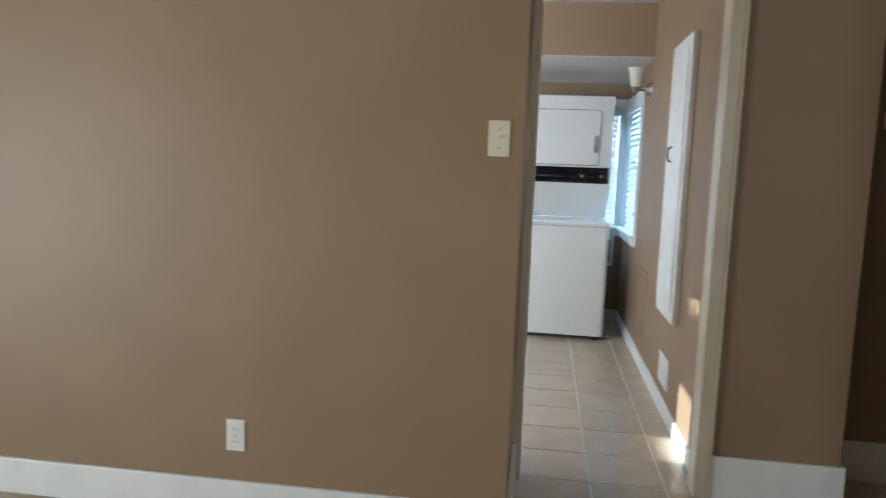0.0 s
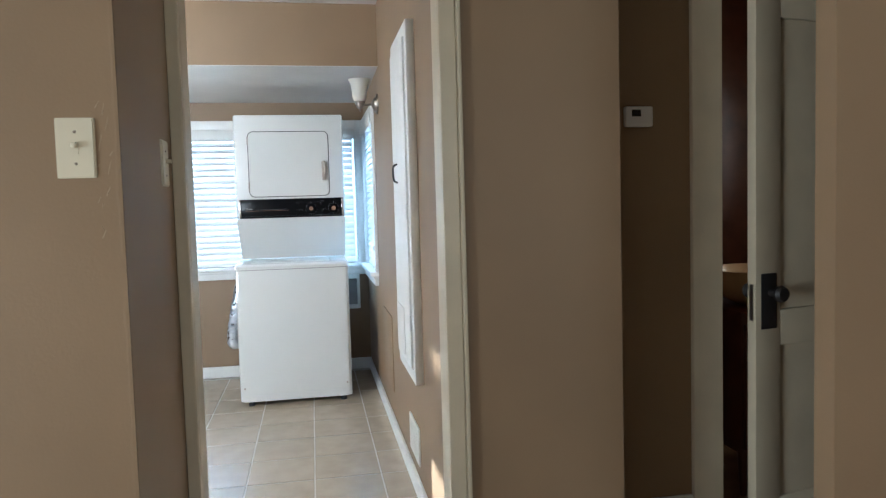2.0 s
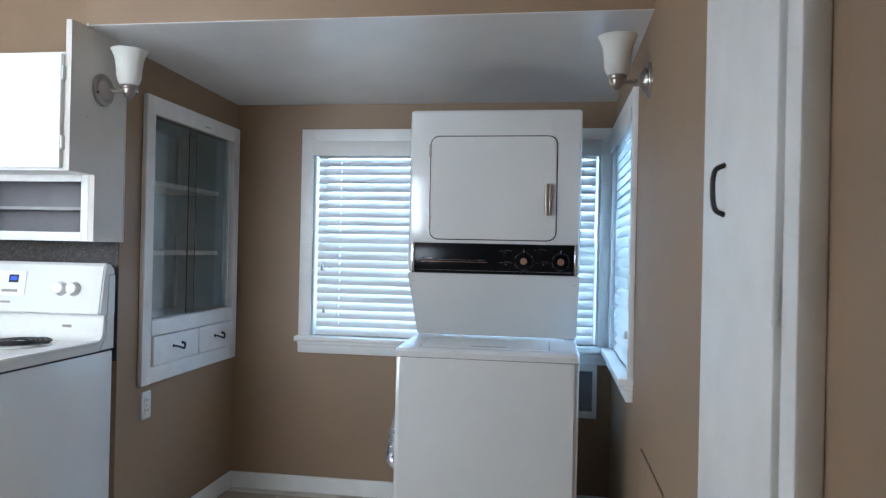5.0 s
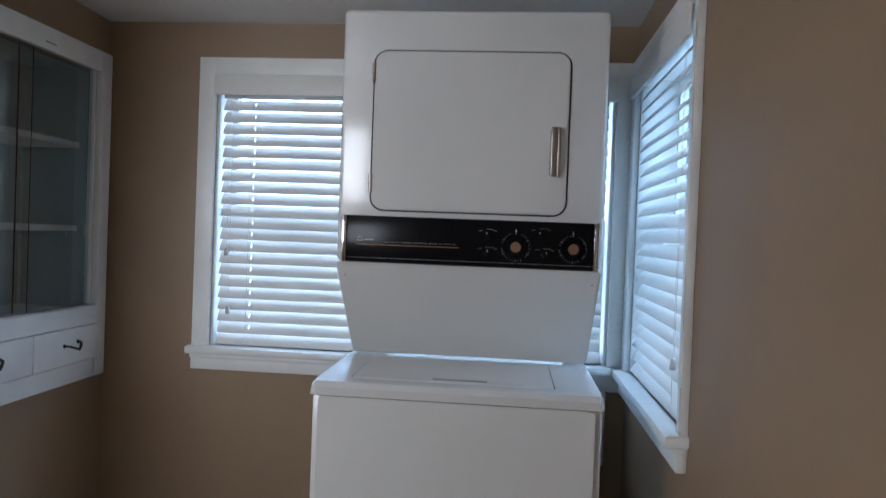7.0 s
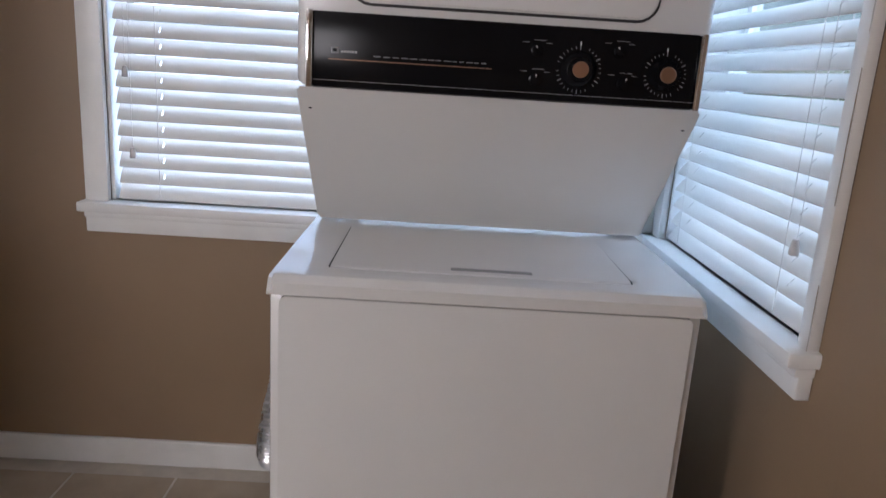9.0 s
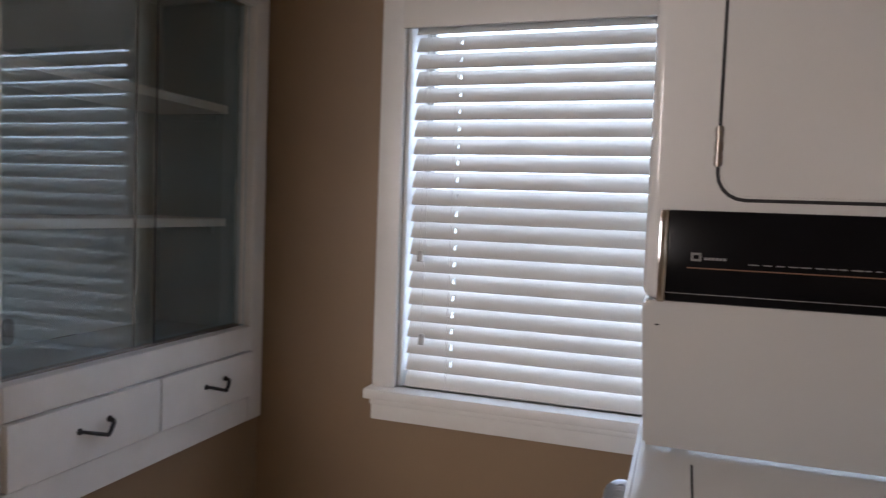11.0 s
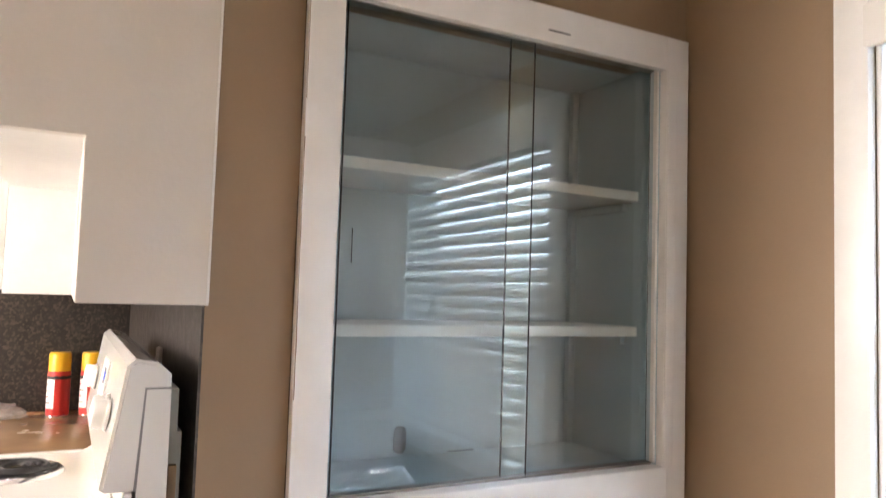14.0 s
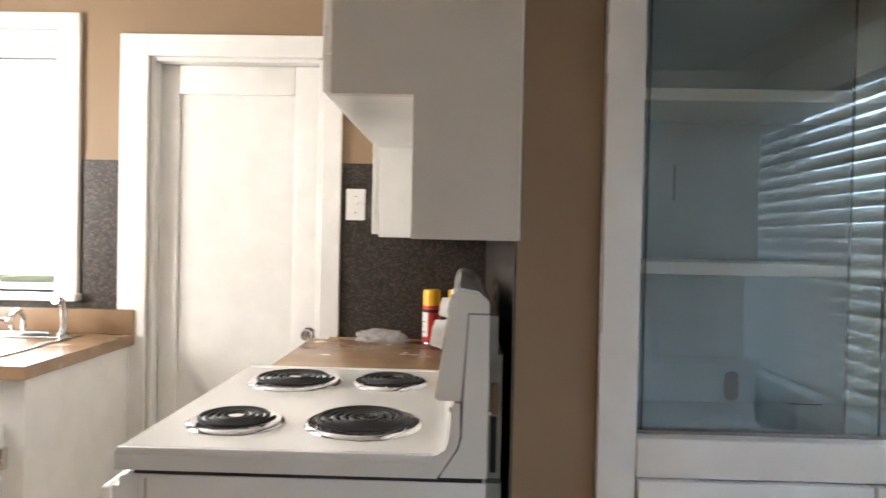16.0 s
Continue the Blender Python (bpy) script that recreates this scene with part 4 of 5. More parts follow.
# ---- kitchen ----
def kitchen_cabinets():
    t = thing("wall_cabinet", (-1.19, 0.34, 1.26), "greyish white painted wall cabinet over the stove with an open cubby", "cabinet")
    part("nail_hole", lathe(bmesh.new(), [(0.0018, 0), (0.0015, 0.0006), (0, 0.0008)], pose(-1.257, -0.012, 1.708, 90, 0, 0), 8), DARK, t)
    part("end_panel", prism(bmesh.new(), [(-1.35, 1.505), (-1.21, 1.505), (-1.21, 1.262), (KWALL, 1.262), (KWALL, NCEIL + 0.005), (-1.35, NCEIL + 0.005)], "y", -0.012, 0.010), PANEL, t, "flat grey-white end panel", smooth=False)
    part("body", boxes((-1.35, KWALL, 0.010, 0.71, 1.505, 1.915)), TRIM, t, smooth=False)
    # cubby inside and shelf hold painted-in shade; the frame stays white
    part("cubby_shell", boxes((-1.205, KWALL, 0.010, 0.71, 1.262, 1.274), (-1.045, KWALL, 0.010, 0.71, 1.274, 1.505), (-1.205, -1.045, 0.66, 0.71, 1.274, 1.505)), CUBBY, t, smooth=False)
    part("cubby_frame", boxes((-1.212, -1.198, 0.010, 0.040, 1.262, 1.505), (-1.212, -1.198, 0.50, 0.71, 1.262, 1.505), (-1.212, -1.198, 0.040, 0.50, 1.262, 1.295), (-1.212, -1.198, 0.040, 0.50, 1.48, 1.505), bevel=0.002), TRIM, t)
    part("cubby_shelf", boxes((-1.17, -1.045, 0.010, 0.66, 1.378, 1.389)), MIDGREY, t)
    d = part("door", boxes((-1.370, -1.351, 0.012, 0.352, 1.512, 1.905), bevel=0.003), TRIM, t)
    e = part("door", boxes((-1.370, -1.351, 0.358, 0.704, 1.512, 1.905), bevel=0.003), TRIM, t)
    for dd, y in ((d, 0.30),):
        part("handle", tube(bmesh.new(), curve([(-1.37, y, 1.535), (-1.382, y, 1.537), (-1.392, y, 1.555), (-1.390, y, 1.580), (-1.380, y, 1.598), (-1.37, y, 1.60)], 6), 0.0036, 10), BRONZE, dd)
        for zz in (1.535, 1.60):
            part("handle_foot", boxes((-1.374, -1.3695, y - 0.008, y + 0.008, zz - 0.006, zz + 0.006), bevel=0.0015), BRONZE, dd)
    for z in (1.60, 1.84):
        part("hinge", boxes((-1.368, -1.349, 0.006, 0.012, z - 0.024, z + 0.024), bevel=0.002), TRIM, d)
    u = thing("wall_cabinet", (-1.19, 1.04, 1.26), "white painted wall cabinet above the counter", "cabinet")
    part("body", boxes((-1.35, KWALL, 0.7105, FAR, 1.262, 1.915), bevel=0.002), TRIM, u)
    for y0, y1 in ((0.72, 1.045), (1.05, 1.372)):
        dd = part("door", boxes((-1.370, -1.351, y0, y1, 1.27, 1.905), bevel=0.003), TRIM, u)
        if y0 < 1:
            part("handle", tube(bmesh.new(), curve([(-1.37, y0 + 0.05, 1.31), (-1.384, y0 + 0.05, 1.313), (-1.391, y0 + 0.05, 1.34), (-1.384, y0 + 0.05, 1.366), (-1.37, y0 + 0.05, 1.37)], 6), 0.0036, 10), BRONZE, dd)


kitchen_cabinets()
board("trim", (KWALL - 0.001, KWALL + 0.004, -0.0145, 0.0, 1.262, NCEIL), TRIM, "ragged white paint line along the cabinet end")


def counter_unit(name, x0, x1, y0, y1, label):
    """A base cabinet without its doors."""
    t = thing(name, ((x0 + x1) / 2, (y0 + y1) / 2, FLOOR), label, "cabinet")
    part("body", boxes((x0, x1, y0, y1, FLOOR + 0.09, 0.846), bevel=0.002), TRIM, t)
    part("toe_kick", boxes((x0 + 0.04, x1 - 0.04, y0 + 0.05, y1 - 0.01, FLOOR, FLOOR + 0.09)), DARK, t)
    return t


sb = counter_unit("base_cabinet", -3.30, -2.34, 0.745, FAR, "white painted sink base cabinet")
for x0, x1, hx in ((-3.27, -2.86, -2.90), (-2.85, -2.40, -2.82)):
    dd = part("door", boxes((x0, x1, 0.726, 0.744, 0.13, 0.72), bevel=0.003), TRIM, sb)
    bent_handle(dd, hx, 0.726, 0.66)
for z in (0.25, 0.62):
    part("hinge", boxes((-2.404, -2.386, 0.722, 0.745, z - 0.03, z + 0.03), bevel=0.002), CHROME, sb)
rb = counter_unit("base_cabinet", -1.61, KWALL - 0.004, 0.775, FAR, "white painted base cabinet beside the stove")
for z0, z1 in ((0.13, 0.64), (0.66, 0.83)):
    dd = part("door" if z0 < 0.5 else "drawer", boxes((-1.630, -1.611, 0.79, FAR - 0.02, z0, z1), bevel=0.003), TRIM, rb)

ct = thing("countertop", (-2.8, 1.05, 0.846), "tan laminate countertop round the sink with a low back lip", "countertop")
part("slab", boxes((-3.30, -2.70, 0.705, 0.80, 0.847, 0.885), (-3.30, -2.70, 1.27, FAR - 0.01, 0.847, 0.885), (-3.30, -3.18, 0.80, 1.27, 0.847, 0.885), (-2.70, -2.318, 0.705, FAR - 0.01, 0.847, 0.885)), LAMINATE, ct, smooth=False)
part("front_edge", boxes((-3.30, -2.318, 0.7035, 0.705, 0.849, 0.883)), LAMINATE, ct)
part("back_lip", boxes((-3.30, -2.318, FAR - 0.03, FAR - 0.004, 0.885, 0.975), bevel=0.004), LAMINATE, ct)
c2 = thing("countertop", (-1.35, 1.07, 0.846), "tan laminate countertop beside the stove", "countertop")
part("slab", boxes((-1.668, KWALL - 0.004, 0.772, FAR - 0.004, 0.847, 0.885), bevel=0.004), LAMINATE, c2)

part("front_edge", boxes((-1.6695, -1.668, 0.775, FAR - 0.006, 0.849, 0.883)), LAMINATE, c2)
part("back_lip", boxes((-1.60, KWALL - 0.006, FAR - 0.026, FAR - 0.005, 0.885, 0.893), bevel=0.002), LAMINATE, c2)
sk = thing("sink", (-2.75, 1.03, 0.885), "stainless steel kitchen sink set in the countertop", "sink")
part("rim", boxes((-3.19, -2.47, 0.775, 0.805, 0.885, 0.891), (-3.19, -2.47, 1.20, 1.30, 0.885, 0.891), (-3.19, -3.16, 0.805, 1.20, 0.885, 0.891), (-2.50, -2.47, 0.805, 1.20, 0.885, 0.891), (-2.86, -2.83, 0.805, 1.20, 0.883, 0.889), bevel=0.002), STEEL, sk)
for x0, x1 in ((-3.16, -2.86), (-2.83, -2.704)):
    part("bowl", boxes((x0, x1, 0.805, 1.20, 0.852, 0.858)), STEEL, sk)
fa = thing("faucet", (-2.66, 1.25, 0.891), "chrome kitchen faucet with a single spout", "faucet")
part("base", boxes((-2.76, -2.56, 1.225, 1.275, 0.891, 0.905), bevel=0.006), CHROME, fa)
part("spout", tube(bmesh.new(), curve([(-2.66, 1.25, 0.90), (-2.655, 1.23, 0.96), (-2.63, 1.16, 0.985), (-2.60, 1.08, 0.975), (-2.595, 1.06, 0.955)], 8), 0.010, 12), CHROME, fa)
part("lever", tube(bmesh.new(), curve([(-2.70, 1.25, 0.905), (-2.71, 1.24, 0.94), (-2.73, 1.21, 0.95)], 6), 0.007, 10), CHROME, fa)
sp = thing("sink_sprayer", (-2.52, 1.25, 0.891), "chrome pull-out sink sprayer", "sprayer")
part("holder", lathe(bmesh.new(), [(0.022, 0), (0.022, 0.006), (0.014, 0.012), (0.012, 0.03), (0, 0.03)], Matrix.Translation((-2.52, 1.25, 0.891)), 16), CHROME, sp)
part("head", tube(bmesh.new(), curve([(-2.52, 1.25, 0.915), (-2.52, 1.25, 0.97), (-2.52, 1.235, 1.01), (-2.525, 1.205, 1.018)], 6), 0.013, 12), CHROME, sp)

structure("backsplash", boxes((KWALL - 0.004, KWALL, 0.0, FAR, 0.80, 1.262)), SPLASH, "dark speckled laminate backsplash", "backsplash")
structure("backsplash", boxes((-1.565, KWALL - 0.004, FAR - 0.004, FAR, 0.80, 1.527)), SPLASH, "dark speckled laminate backsplash", "backsplash")
structure("backsplash", boxes((-2.53, -2.385, FAR - 0.004, FAR, 0.80, 1.524), (-3.33, -2.53, FAR - 0.004, FAR, 0.80, 1.0)), SPLASH, "dark speckled laminate backsplash", "backsplash")

# kitchen door and window
board("trim", (-2.385, -2.28, FAR - 0.02, FAR, FLOOR, 1.985), TRIM, "white kitchen door casing")
board("trim", (-1.64, -1.567, FAR - 0.02, FAR, FLOOR, 1.985), TRIM, "white kitchen door casing")
board("trim", (-2.28, -1.64, FAR - 0.02, FAR, 1.905, 1.985), TRIM, "white kitchen head casing")
board("trim", (-2.28, -2.262, FAR, FAR + 0.12, FLOOR, 1.905), TRIM, "white door jamb")
board("trim", (-1.658, -1.64, FAR, FAR + 0.12, FLOOR, 1.905), TRIM, "white door jamb")
board("trim", (-2.262, -1.658, FAR, FAR + 0.12, 1.89, 1.908), TRIM, "white head jamb")
kd = thing("door_1", (-1.96, FAR + 0.06, FLOOR), "closed white painted kitchen door with a flat panel", "door", "", "structure")
part("slab", boxes((-2.2618, -1.6582, FAR + 0.062, FAR + 0.095, FLOOR + 0.008, 1.888)), TRIM, kd, smooth=False)
part("stile", boxes((-2.2618, -2.192, FAR + 0.05, FAR + 0.062, FLOOR + 0.008, 1.888), bevel=0.004), TRIM, kd)
part("stile", boxes((-1.755, -1.6582, FAR + 0.05, FAR + 0.062, FLOOR + 0.008, 1.888), bevel=0.004), TRIM, kd)
part("rail", boxes((-2.192, -1.755, FAR + 0.05, FAR + 0.062, 1.78, 1.888), bevel=0.004), TRIM, kd)
part("rail", boxes((-2.192, -1.755, FAR + 0.05, FAR + 0.062, FLOOR + 0.008, 0.22), bevel=0.004), TRIM, kd)
part("door_knob", lathe(bmesh.new(), [(0.026, 0), (0.024, 0.006), (0.009, 0.010), (0.008, 0.03), (0.018, 0.036), (0.023, 0.048), (0.018, 0.058), (0, 0.062)], pose(-1.688, FAR + 0.05, 0.893, 90, 0, 0), 24), CHROME, kd, "chrome door knob")
window("window_3", "y", FAR, 1, -2.98, -2.62, 1.03, 2.0, 0.085, 0.085, 2.057, "bright white-framed kitchen window over the sink", False)

sd = thing("roller_shade", (-2.8, FAR + 0.03, 1.93), "rolled-up white roller shade at the top of the kitchen window", "window shade")
part("roll", tube(bmesh.new(), [(-2.965, FAR + 0.035, 1.965), (-2.635, FAR + 0.035, 1.965)], 0.02, 14), BLIND, sd)
part("cloth", boxes((-2.96, -2.64, FAR + 0.05, FAR + 0.052, 1.905, 1.965)), BLIND, sd)
part("hem_bar", boxes((-2.96, -2.64, FAR + 0.047, FAR + 0.055, 1.898, 1.906)), GREY, sd)

# ---- stove ----
def stove():
    t = thing("stove", (-1.38, 0.385, FLOOR), "white electric coil stove with a knobbed back console", "stove")
    y0, y1, x0, xb, top = -0.012, 0.764, -1.70, -1.075, 0.893
    part("body", boxes((x0 + 0.03, -1.074, y0 + 0.004, y1 - 0.004, FLOOR + 0.03, 0.848), bevel=0.002), STOVE, t)
    part("top_seam", boxes((x0 + 0.02, -1.08, y0 + 0.007, y1 - 0.007, 0.848, 0.857)), DARK, t, smooth=False)
    # cooktop sheet that rises into the back guard
    prof = [(x0 - 0.012, 0.856), (x0 - 0.014, top - 0.008), (x0 - 0.008, top), (x0 + 0.01, top - 0.002), (-1.178, top - 0.002), (-1.156, top + 0.004), (-1.144, top + 0.014), (-1.138, top + 0.034), (-1.135, 0.976), (-1.130, 0.985), (-1.121, 0.985), (-1.119, 0.93), (-1.125, 0.908), (-1.150, 0.868), (-1.158, 0.856)]
    part("cooktop", prism(bmesh.new(), prof, "y", y0, y1), STOVE, t, "white enamel cooktop with a raised rim")
    for y in (y0, y1 - 0.014):
        part("cooktop_rim", boxes((x0 - 0.010, -1.165, y + (-0.0015 if y == y0 else 0.0015), y + (0.0125 if y == y0 else 0.0155), top - 0.012, top + 0.003), bevel=0.004), STOVE, t)
    part("back_plate", prism(bmesh.new(), [(-1.153, 0.858), (-1.148, 0.867), (-1.122, 0.907), (-1.1165, 0.929), (-1.1155, 0.988), (-1.073, 0.988), (-1.073, 0.858)], "y", y0, y1), STOVE, t, "white back guard")
    part("rear_cover", prism(bmesh.new(), [(-1.1155, 0.985), (-1.108, 1.136), (-1.074, 1.136), (-1.074, 0.985)], "y", y0 - 0.0022, y0 + 0.01), STOVE, t)
    part("rear_sheet", boxes((-1.073, -1.047, y0 + 0.03, y1 - 0.012, 0.30, 0.84), (-1.073, -1.047, y0 + 0.06, y1 - 0.012, 0.84, 1.06), (-1.073, -1.057, y0 + 0.04, y1 - 0.012, 1.06, 1.13)), SHEET, t, "dull grey metal rear sheet", smooth=False)
    for zz, h in ((0.55, 0.09), (0.70, 0.06)):
        part("vent_slot", boxes((-1.0725, -1.064, y0 + 0.0285, y0 + 0.031, zz, zz + h)), DARK, t, smooth=False)
    part("vent_slot", boxes((-1.066, -1.055, y0 + 0.0585, y0 + 0.061, 0.85, 0.95)), DARK, t, smooth=False)
    # small brown block behind the stove, purpose unknown
    part("wiring_block", boxes((-1.066, -1.053, y0 + 0.050, y0 + 0.060, 0.955, 1.01), bevel=0.002), LAMINATE, t, "small brown block")
    for x, zz in ((-1.069, 0.80), (-1.054, 0.775), (-1.069, 0.955)):
        part("screw", lathe(bmesh.new(), [(0.0035, 0), (0.003, 0.002), (0, 0.0026)], pose(x, y0 + (0.03 if zz < 0.84 else 0.06), zz, 90, 0, 0), 10), CHROME, t)
    con = bmesh.new()
    prism(con, [(-1.158, 0.988), (-1.165, 0.994), (-1.136, 1.171), (-1.124, 1.181), (-1.094, 1.176), (-1.074, 1.158), (-1.0725, 0.988)], "y", y0 - 0.001, y1 + 0.001)
    bmesh.ops.bevel(con, geom=[e for e in con.edges if abs(e.verts[0].co.y - e.verts[1].co.y) < 1e-6], offset=0.005, segments=2, affect="EDGES")
    c = part("console", con, STOVE, t, "slanted white control console")
    part("console_seam", prism(bmesh.new(), [(-1.1195, 0.988), (-1.1105, 1.139), (-1.074, 1.139), (-1.074, 1.135), (-1.107, 1.135), (-1.1145, 0.988)], "y", y0 - 0.0016, y0), GREY, c, smooth=False)
    slant = math.degrees(math.atan2(0.028, 0.188))
    def on(y, u, lift=0.0):
        """On the slanted face: u metres up from its foot."""
        return Matrix.Translation((-1.165, y, 0.994)) @ pose(0, 0, 0, 0, -90 + slant, 0) @ pose(u, 0, lift)
    for y in (0.10, 0.155, 0.60, 0.655):
        k = part("control_knob", lathe(bmesh.new(), [(0.0245, 0.0), (0.0245, 0.004), (0.0225, 0.006), (0.0215, 0.019), (0.0195, 0.0235), (0.012, 0.0245), (0, 0.0245)], on(y, 0.090), 28), PLASTIC, c)
        part("dial_ring", lathe(bmesh.new(), [(0.0275, 0), (0.0275, 0.0008), (0, 0.0009)], on(y, 0.090), 28), SHEET, k, "grey dial ring")
    def flat(name, u0, u1, ya, yb, lift, mat, under):
        bm = bmesh.new()
        box(bm, u0, u1, ya, yb, -0.002, lift)
        bmesh.ops.transform(bm, matrix=on(0, 0), verts=bm.verts)
        return part(name, bm, mat, under, smooth=False)
    ck = flat("clock_panel", 0.058, 0.152, 0.305, 0.445, 0.0015, PLASTIC, c)
    flat("clock_display", 0.108, 0.138, 0.335, 0.375, 0.0025, DARK, ck)
    flat("clock_digits", 0.117, 0.131, 0.341, 0.368, 0.003, GLOW, ck)
    flat("clock_button", 0.072, 0.082, 0.335, 0.40, 0.003, NICKEL, ck)
    flat("maker_badge", 0.03, 0.038, 0.36, 0.40, 0.001, NICKEL, c)
    part("model_badge", boxes((-1.1405, -1.13, 0.12, 0.155, 0.937, 0.947)), NICKEL, t)
    for x, y, r in ((-1.538, 0.572, 0.098), (-1.297, 0.585, 0.076), (-1.562, 0.178, 0.076), (-1.310, 0.190, 0.098)):
        at = Matrix.Translation((x, y, top))
        bn = part("drip_pan", lathe(bmesh.new(), [(0.02, -0.001), (r * 0.8, -0.0005), (r + 0.005, 0.004), (r + 0.012, 0.006), (r + 0.017, 0.003), (r + 0.019, -0.001)], at, 40), CHROME, t, "chrome drip pan")
        turns = 5 if r > 0.09 else 4
        sp_pts = []
        for i in range(turns * 28 + 1):
            q = i / (turns * 28)
            rr = 0.018 + (r - 0.018) * q
            a = 2 * math.pi * turns * q
            sp_pts.append((x + rr * math.cos(a), y + rr * math.sin(a), top + 0.011))
        part("coil", tube(bmesh.new(), sp_pts, 0.0046, 6), COIL, bn, "black coil heating element")
        part("medallion", lathe(bmesh.new(), [(0.015, 0), (0.015, 0.013), (0, 0.014)], at, 16), CHROME, bn)
        legs = bmesh.new()
        for a in (90, 210, 330):
            w = Vector((math.cos(radians(a)), math.sin(radians(a)), 0))
            tube(legs, [Vector((x, y, top + 0.004)) + w * 0.01, Vector((x, y, top + 0.004)) + w * r], 0.0025, 6)
        part("coil_support", legs, CHROME, bn)
    d = part("oven_door", boxes((x0 - 0.008, x0 + 0.03, y0 + 0.006, y1 - 0.006, 0.22, 0.845), bevel=0.006), STOVE, t)
    part("oven_window", boxes((x0 - 0.0095, x0 - 0.007, y0 + 0.14, y1 - 0.14, 0.40, 0.68)), BLACK, d)
    part("door_handle", boxes((x0 - 0.052, x0 - 0.034, y0 + 0.03, y1 - 0.03, 0.785, 0.815), (x0 - 0.036, x0 - 0.007, y0 + 0.04, y0 + 0.07, 0.785, 0.815), (x0 - 0.036, x0 - 0.007, y1 - 0.07, y1 - 0.04, 0.785, 0.815), bevel=0.006), STOVE, d)
    part("storage_drawer", boxes((x0 - 0.004, x0 + 0.03, y0 + 0.006, y1 - 0.006, FLOOR + 0.05, 0.205), bevel=0.006), STOVE, t)
    part("side_crease", boxes((x0 + 0.04, x0 + 0.043, y0 + 0.002, y0 + 0.004, 0.1, 0.842)), NICKEL, t, smooth=False)
    for x in (-1.64, -1.12):
        for y in (y0 + 0.05, y1 - 0.05):
            part("foot", lathe(bmesh.new(), [(0.02, 0), (0.02, 0.03), (0, 0.032)], Matrix.Translation((x, y, FLOOR)), 12), DARK, t)
    return t


stove()


def spray_can(x, y, label):
    t = thing("spray_can", (x, y, 0.885), label, "spray can", "spray cans on the counter")
    m = Matrix.Translation((x, y, 0.885))
    part("body", lathe(bmesh.new(), [(0.029, 0), (0.032, 0.002), (0.032, 0.112), (0, 0.112)], m, 24), RED, t)
    lb = bmesh.new()
    cols = [[lb.verts.new((x + 0.0325 * math.cos(radians(a)), y + 0.0325 * math.sin(radians(a)), 0.885 + z)) for z in (0.025, 0.112)] for a in range(185, 250, 8)]
    for p, q in zip(cols, cols[1:]):
        lb.faces.new((p[0], q[0], q[1], p[1]))
    part("paper_label", lb, PLASTIC, t, "white label patch")
    part("dark_band", lathe(bmesh.new(), [(0.0324, 0.112), (0.0328, 0.113), (0.0328, 0.121), (0.0324, 0.122)], m, 24), BRONZE, t)
    for k in range(4):
        ln = bmesh.new()
        row = [[ln.verts.new((x + 0.0329 * math.cos(radians(a)), y + 0.0329 * math.sin(radians(a)), 0.885 + z)) for z in (0.040 + 0.018 * k, 0.044 + 0.018 * k)] for a in range(192, 192 + (48, 32, 44, 24)[k], 8)]
        for p, q in zip(row, row[1:]):
            ln.faces.new((p[0], q[0], q[1], p[1]))
        part("print_line", ln, RED if k % 2 else GREY, t)
    part("bottom_rim", lathe(bmesh.new(), [(0.0325, 0.0), (0.0332, 0.002), (0.0325, 0.004)], m, 24), CHROME, t)
    part("shoulder", lathe(bmesh.new(), [(0.0323, 0.112), (0.0323, 0.128), (0.031, 0.136), (0.024, 0.142), (0, 0.143)], m, 24), RED, t)
    part("cap", lathe(bmesh.new(), [(0.031, 0.136), (0.031, 0.186), (0.028, 0.192), (0, 0.193)], m, 24), YELLOW, t, "yellow plastic cap")
    return t


spray_can(-1.226, 1.325, "red spray can with a yellow cap on the counter")
spray_can(-1.137, 1.32, "red spray can with a yellow cap behind the stove console")
bag = thing("plastic_bag", (-1.40, 1.29, 0.885), "crumpled clear plastic bag on the counter", "plastic bag")
bm = bmesh.new()
bmesh.ops.create_icosphere(bm, subdivisions=4, radius=1.0)
for v in bm.verts:
    k = 1 + 0.35 * noise.noise(v.co * 2.6) + 0.12 * noise.noise(v.co * 7)
    v.co = Vector((-1.40 + 0.085 * v.co.x * k, 1.30 + 0.045 * v.co.y * k, max(0.886, 0.903 + 0.03 * v.co.z * k)))
part("bag", bm, BAG, bag)


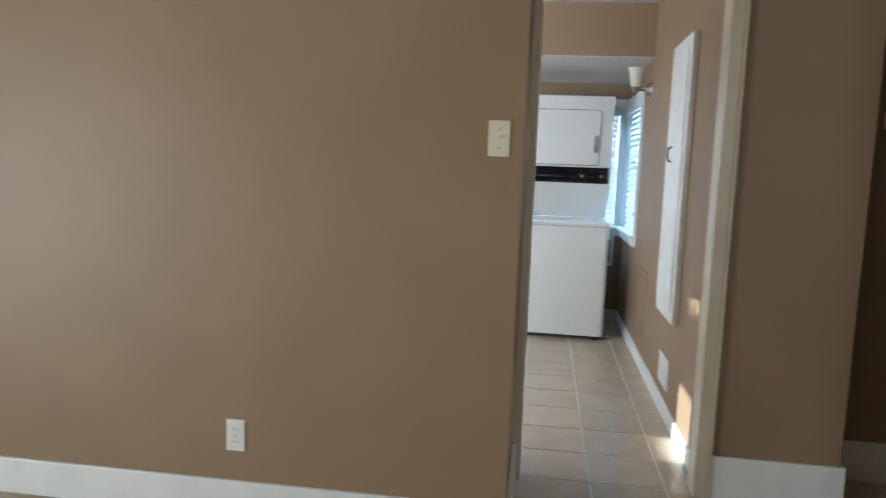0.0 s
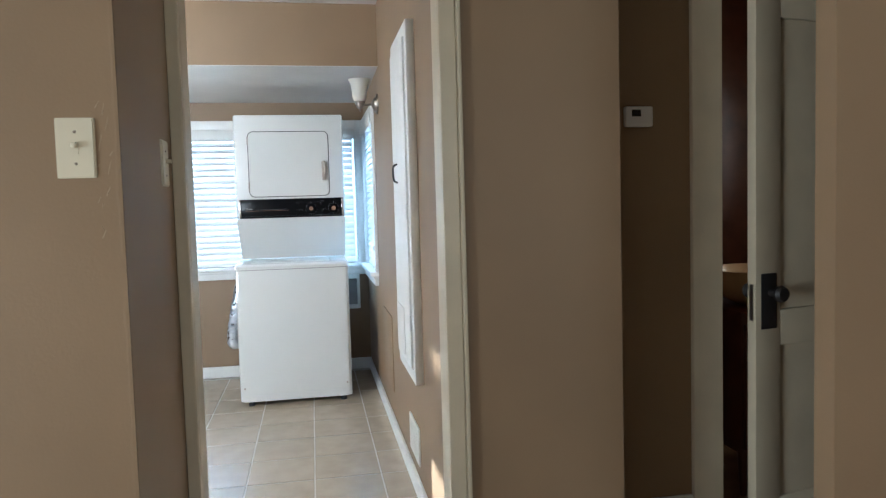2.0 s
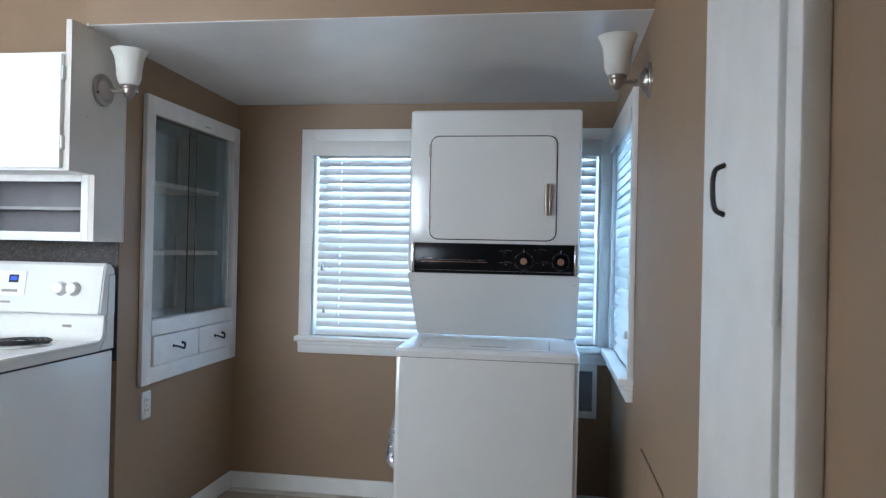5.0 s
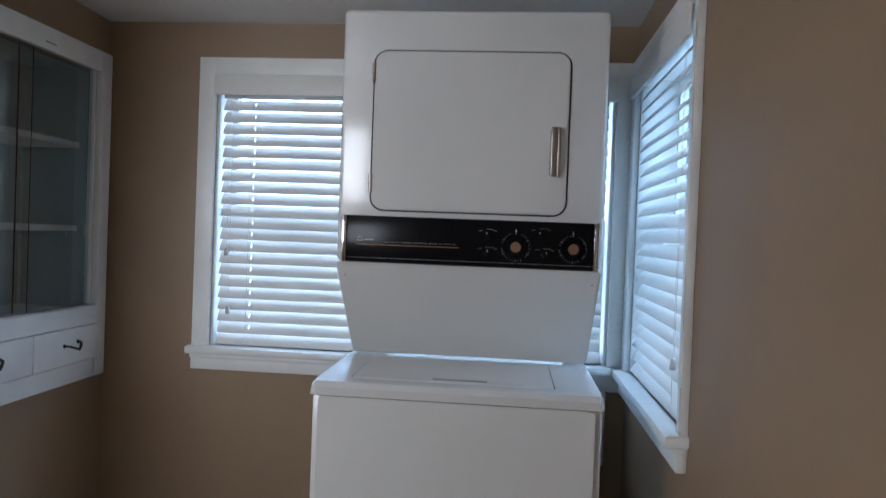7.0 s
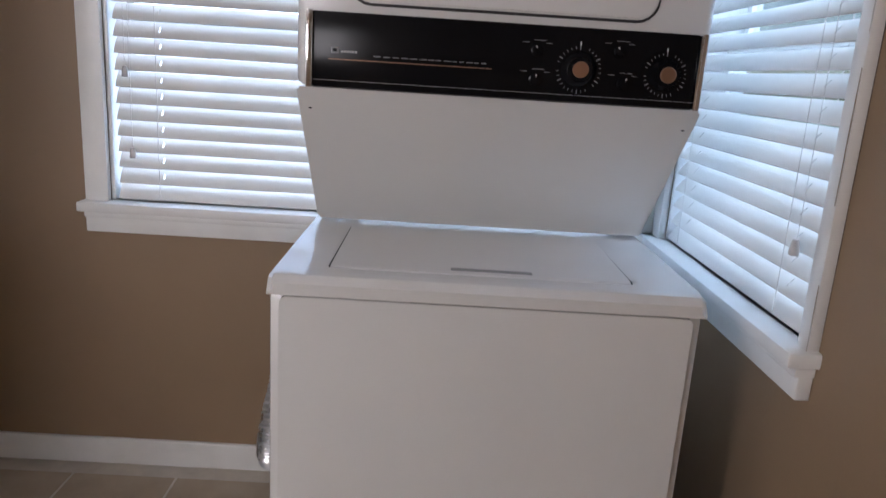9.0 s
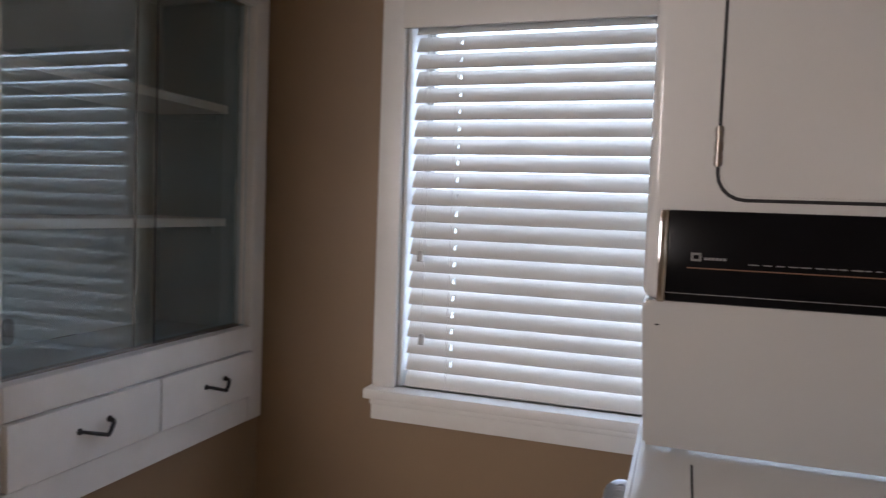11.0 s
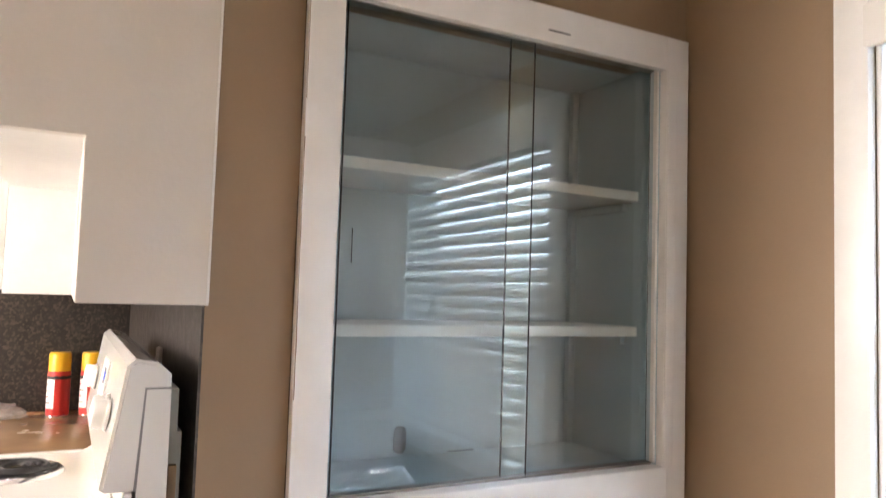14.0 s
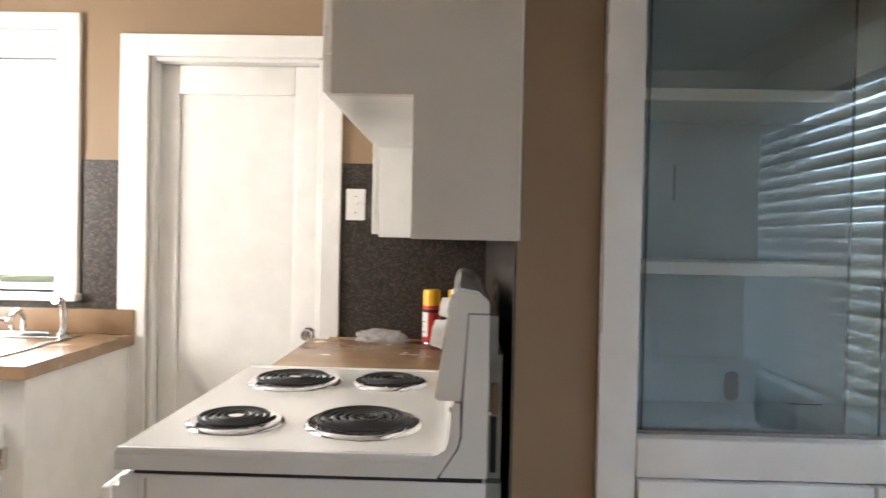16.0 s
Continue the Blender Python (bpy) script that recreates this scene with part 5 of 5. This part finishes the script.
# ---- bathroom door and vanity ----
def bath_door():
    t = thing("door_2", (THERM - 0.03, -3.705, FLOOR), "cream panelled bathroom door standing slightly open into the hall", "door", "", "structure")
    w, th0 = 0.748, 0.036
    def p(name, *spec, mat=CREAM, under=None, bevel=0.003, label=""):
        return part(name, boxes(spec, bevel=bevel), mat, under or t, label)
    # built along +x from the hinge, thickness in y
    p("stile", 0, 0.11, 0, th0, 0.01, 1.945)
    p("stile", w - 0.11, w, 0, th0, 0.01, 1.945)
    for z0, z1 in ((0.01, 0.22), (0.74, 0.86), (1.82, 1.945)):
        p("rail", 0.11, w - 0.11, 0, th0, z0, z1)
    p("panel", 0.11, w - 0.11, 0.012, 0.024, 0.22, 0.74)
    p("panel", 0.11, w - 0.11, 0.012, 0.024, 0.86, 1.82)
    for y, s in ((th0, 1), (0.0, -1)):
        lp = p("lock_plate", w - 0.090, w - 0.022, *sorted((y, y + s * 0.004)), 0.80, 0.985, mat=BRONZE, label="dark metal lock plate")
        part("door_knob", lathe(bmesh.new(), [(0.012, 0), (0.010, 0.025), (0.024, 0.032), (0.028, 0.045), (0.022, 0.058), (0, 0.060)], Matrix.Translation((w - 0.06, y + s * 0.003, 0.92)) @ pose(0, 0, 0, -90 * s, 0, 0), 20), BRONZE, lp, "dark round door knob")
    p("strike", w, w + 0.0015, 0.010, 0.026, 0.83, 0.95, mat=NICKEL, bevel=0)
    for o in t.children:
        o.matrix_parent_inverse = Matrix.Identity(4)
    t.matrix_basis = pose(THERM - 0.026, -3.705, FLOOR, 0, 0, 90 + 12.0)
    return t


bath_door()
va = thing("vanity", (-2.60, -3.50, FLOOR), "dark wood bathroom vanity with a tan stone basin", "vanity")
for x in (-2.83, -2.40):
    for y in (-3.72, -3.28):
        lg = bmesh.new()
        tube(lg, [(x, y, FLOOR), (x, y, 0.17)], 0.02, 8, [0.013, 0.024])
        part("leg", lg, REDWOOD, va)
part("cabinet_body", boxes((-2.85, -2.38, -3.74, -3.26, 0.16, 0.75), bevel=0.004), REDWOOD, va)
for y0, y1 in ((-3.73, -3.505), (-3.495, -3.27)):
    dd = part("door", boxes((-2.868, -2.85, y0, y1, 0.18, 0.70), bevel=0.003), REDWOOD, va)
    part("door_knob", lathe(bmesh.new(), [(0.006, 0), (0.005, 0.012), (0.011, 0.018), (0, 0.024)], pose(-2.868, y1 - 0.03 if y0 < -3.6 else y0 + 0.03, 0.5, 0, -90, 0), 14), BRONZE, dd)
part("basin", lathe(bmesh.new(), [(0.0, 0.75), (0.12, 0.752), (0.19, 0.79), (0.235, 0.86), (0.245, 0.905), (0.235, 0.907), (0.22, 0.87), (0.17, 0.81), (0.0, 0.78)], Matrix.Translation((-2.66, -3.50, 0)), 36), BASIN, va, "tan stone basin")

# ---- outdoors ----
structure("ground", boxes((-600, 600, -600, 600, -0.9, -0.6)), GRASS, "lawn round the house", "ground")

# unseen sun blocker: its flat bough splits the sun patch on the south wall
def tree(x, y, ground, seed):
    rng = random.Random(seed)
    t = thing("tree", (x, y, ground), "leafy tree set out of view beyond the kitchen window to block part of the sun", "tree")
    tr = bmesh.new()
    tube(tr, curve([(x, y, ground), (x + 0.05, y, ground + 1.2), (x - 0.02, y, ground + 3.62)], 8), 0.1, 10, [0.13 - 0.004 * k for k in range(17)])
    part("trunk", tr, BARK, t)
    tips = []
    for k in range(9):
        a, out = math.pi * (k % 2) + rng.uniform(-0.1, 0.1), 1.5 + rng.uniform(-0.25, 0.35)
        p0 = Vector((x, y, ground + 3.60))
        p2 = Vector((x + out * math.cos(a), y + out * math.sin(a), ground + 3.66 + rng.uniform(-0.04, 0.04)))
        ln = curve([p0, p0.lerp(p2, 0.45) + Vector((0, 0, 0.10)), p2], 6)
        part("limb", tube(bmesh.new(), ln, 0.04, 7, [0.05 - 0.003 * i for i in range(len(ln))]), BARK, t)
        tips += ln[8:]
    # leaves kept in a thin band, to shade only the middle of the beam
    lf = bmesh.new()
    for k in range(2600):
        c = rng.choice(tips) + Vector((rng.gauss(0, 0.2), rng.gauss(0, 0.10), rng.gauss(0, 0.065)))
        m = Matrix.Translation(c) @ Euler((rng.uniform(0, 6), rng.uniform(0, 6), rng.uniform(0, 6))).to_matrix().to_4x4()
        l, w = rng.uniform(0.05, 0.09), rng.uniform(0.025, 0.04)
        lf.faces.new([lf.verts.new(m @ Vector(p)) for p in ((-l, 0, 0), (0, -w, 0.008), (l, 0, 0), (0, w, 0.008))])
    part("crown", lf, LEAF, t, "crown of small green leaves", smooth=False)["kind"] = "stuff"
    return t


tree(-3.5, 5.5, -0.6, 3)

# ---- floor tiles, last ----
TILE_W = 0.305
tb = bmesh.new()
box(tb, -TILE_W / 2 + 0.0035, TILE_W / 2 - 0.0035, -TILE_W / 2 + 0.0035, TILE_W / 2 - 0.0035, -0.006, 0.0, bevel=0.001, segs=1)
tile_mesh = bpy.data.meshes.new("tile")
tb.to_mesh(tile_mesh)
tb.free()
tile_mesh.materials.append(TILE)
floor_ob = bpy.data.objects["floor"]
for i in range(14):
    for j in range(-15, 6):
        x, y = -0.069 - TILE_W * (i - 0.5), -0.003 + TILE_W * (j - 0.5)
        inside = LIVING + 0.12 < x < -0.05 and SOUTH - 0.1 < y < FAR and not (x > KWALL + 0.1 and y > 0)
        hall = LIVING + 0.12 < x < THERM + 0.1 and -4.3 < y <= SOUTH - 0.1
        if inside or hall:
            o = new("tile", tile_mesh)
            o.parent = floor_ob
            o.location = (x, y, FLOOR + random.uniform(-0.0004, 0.0004))
            o.rotation_euler = (0, 0, random.choice((0, 1, 2, 3)) * math.pi / 2)
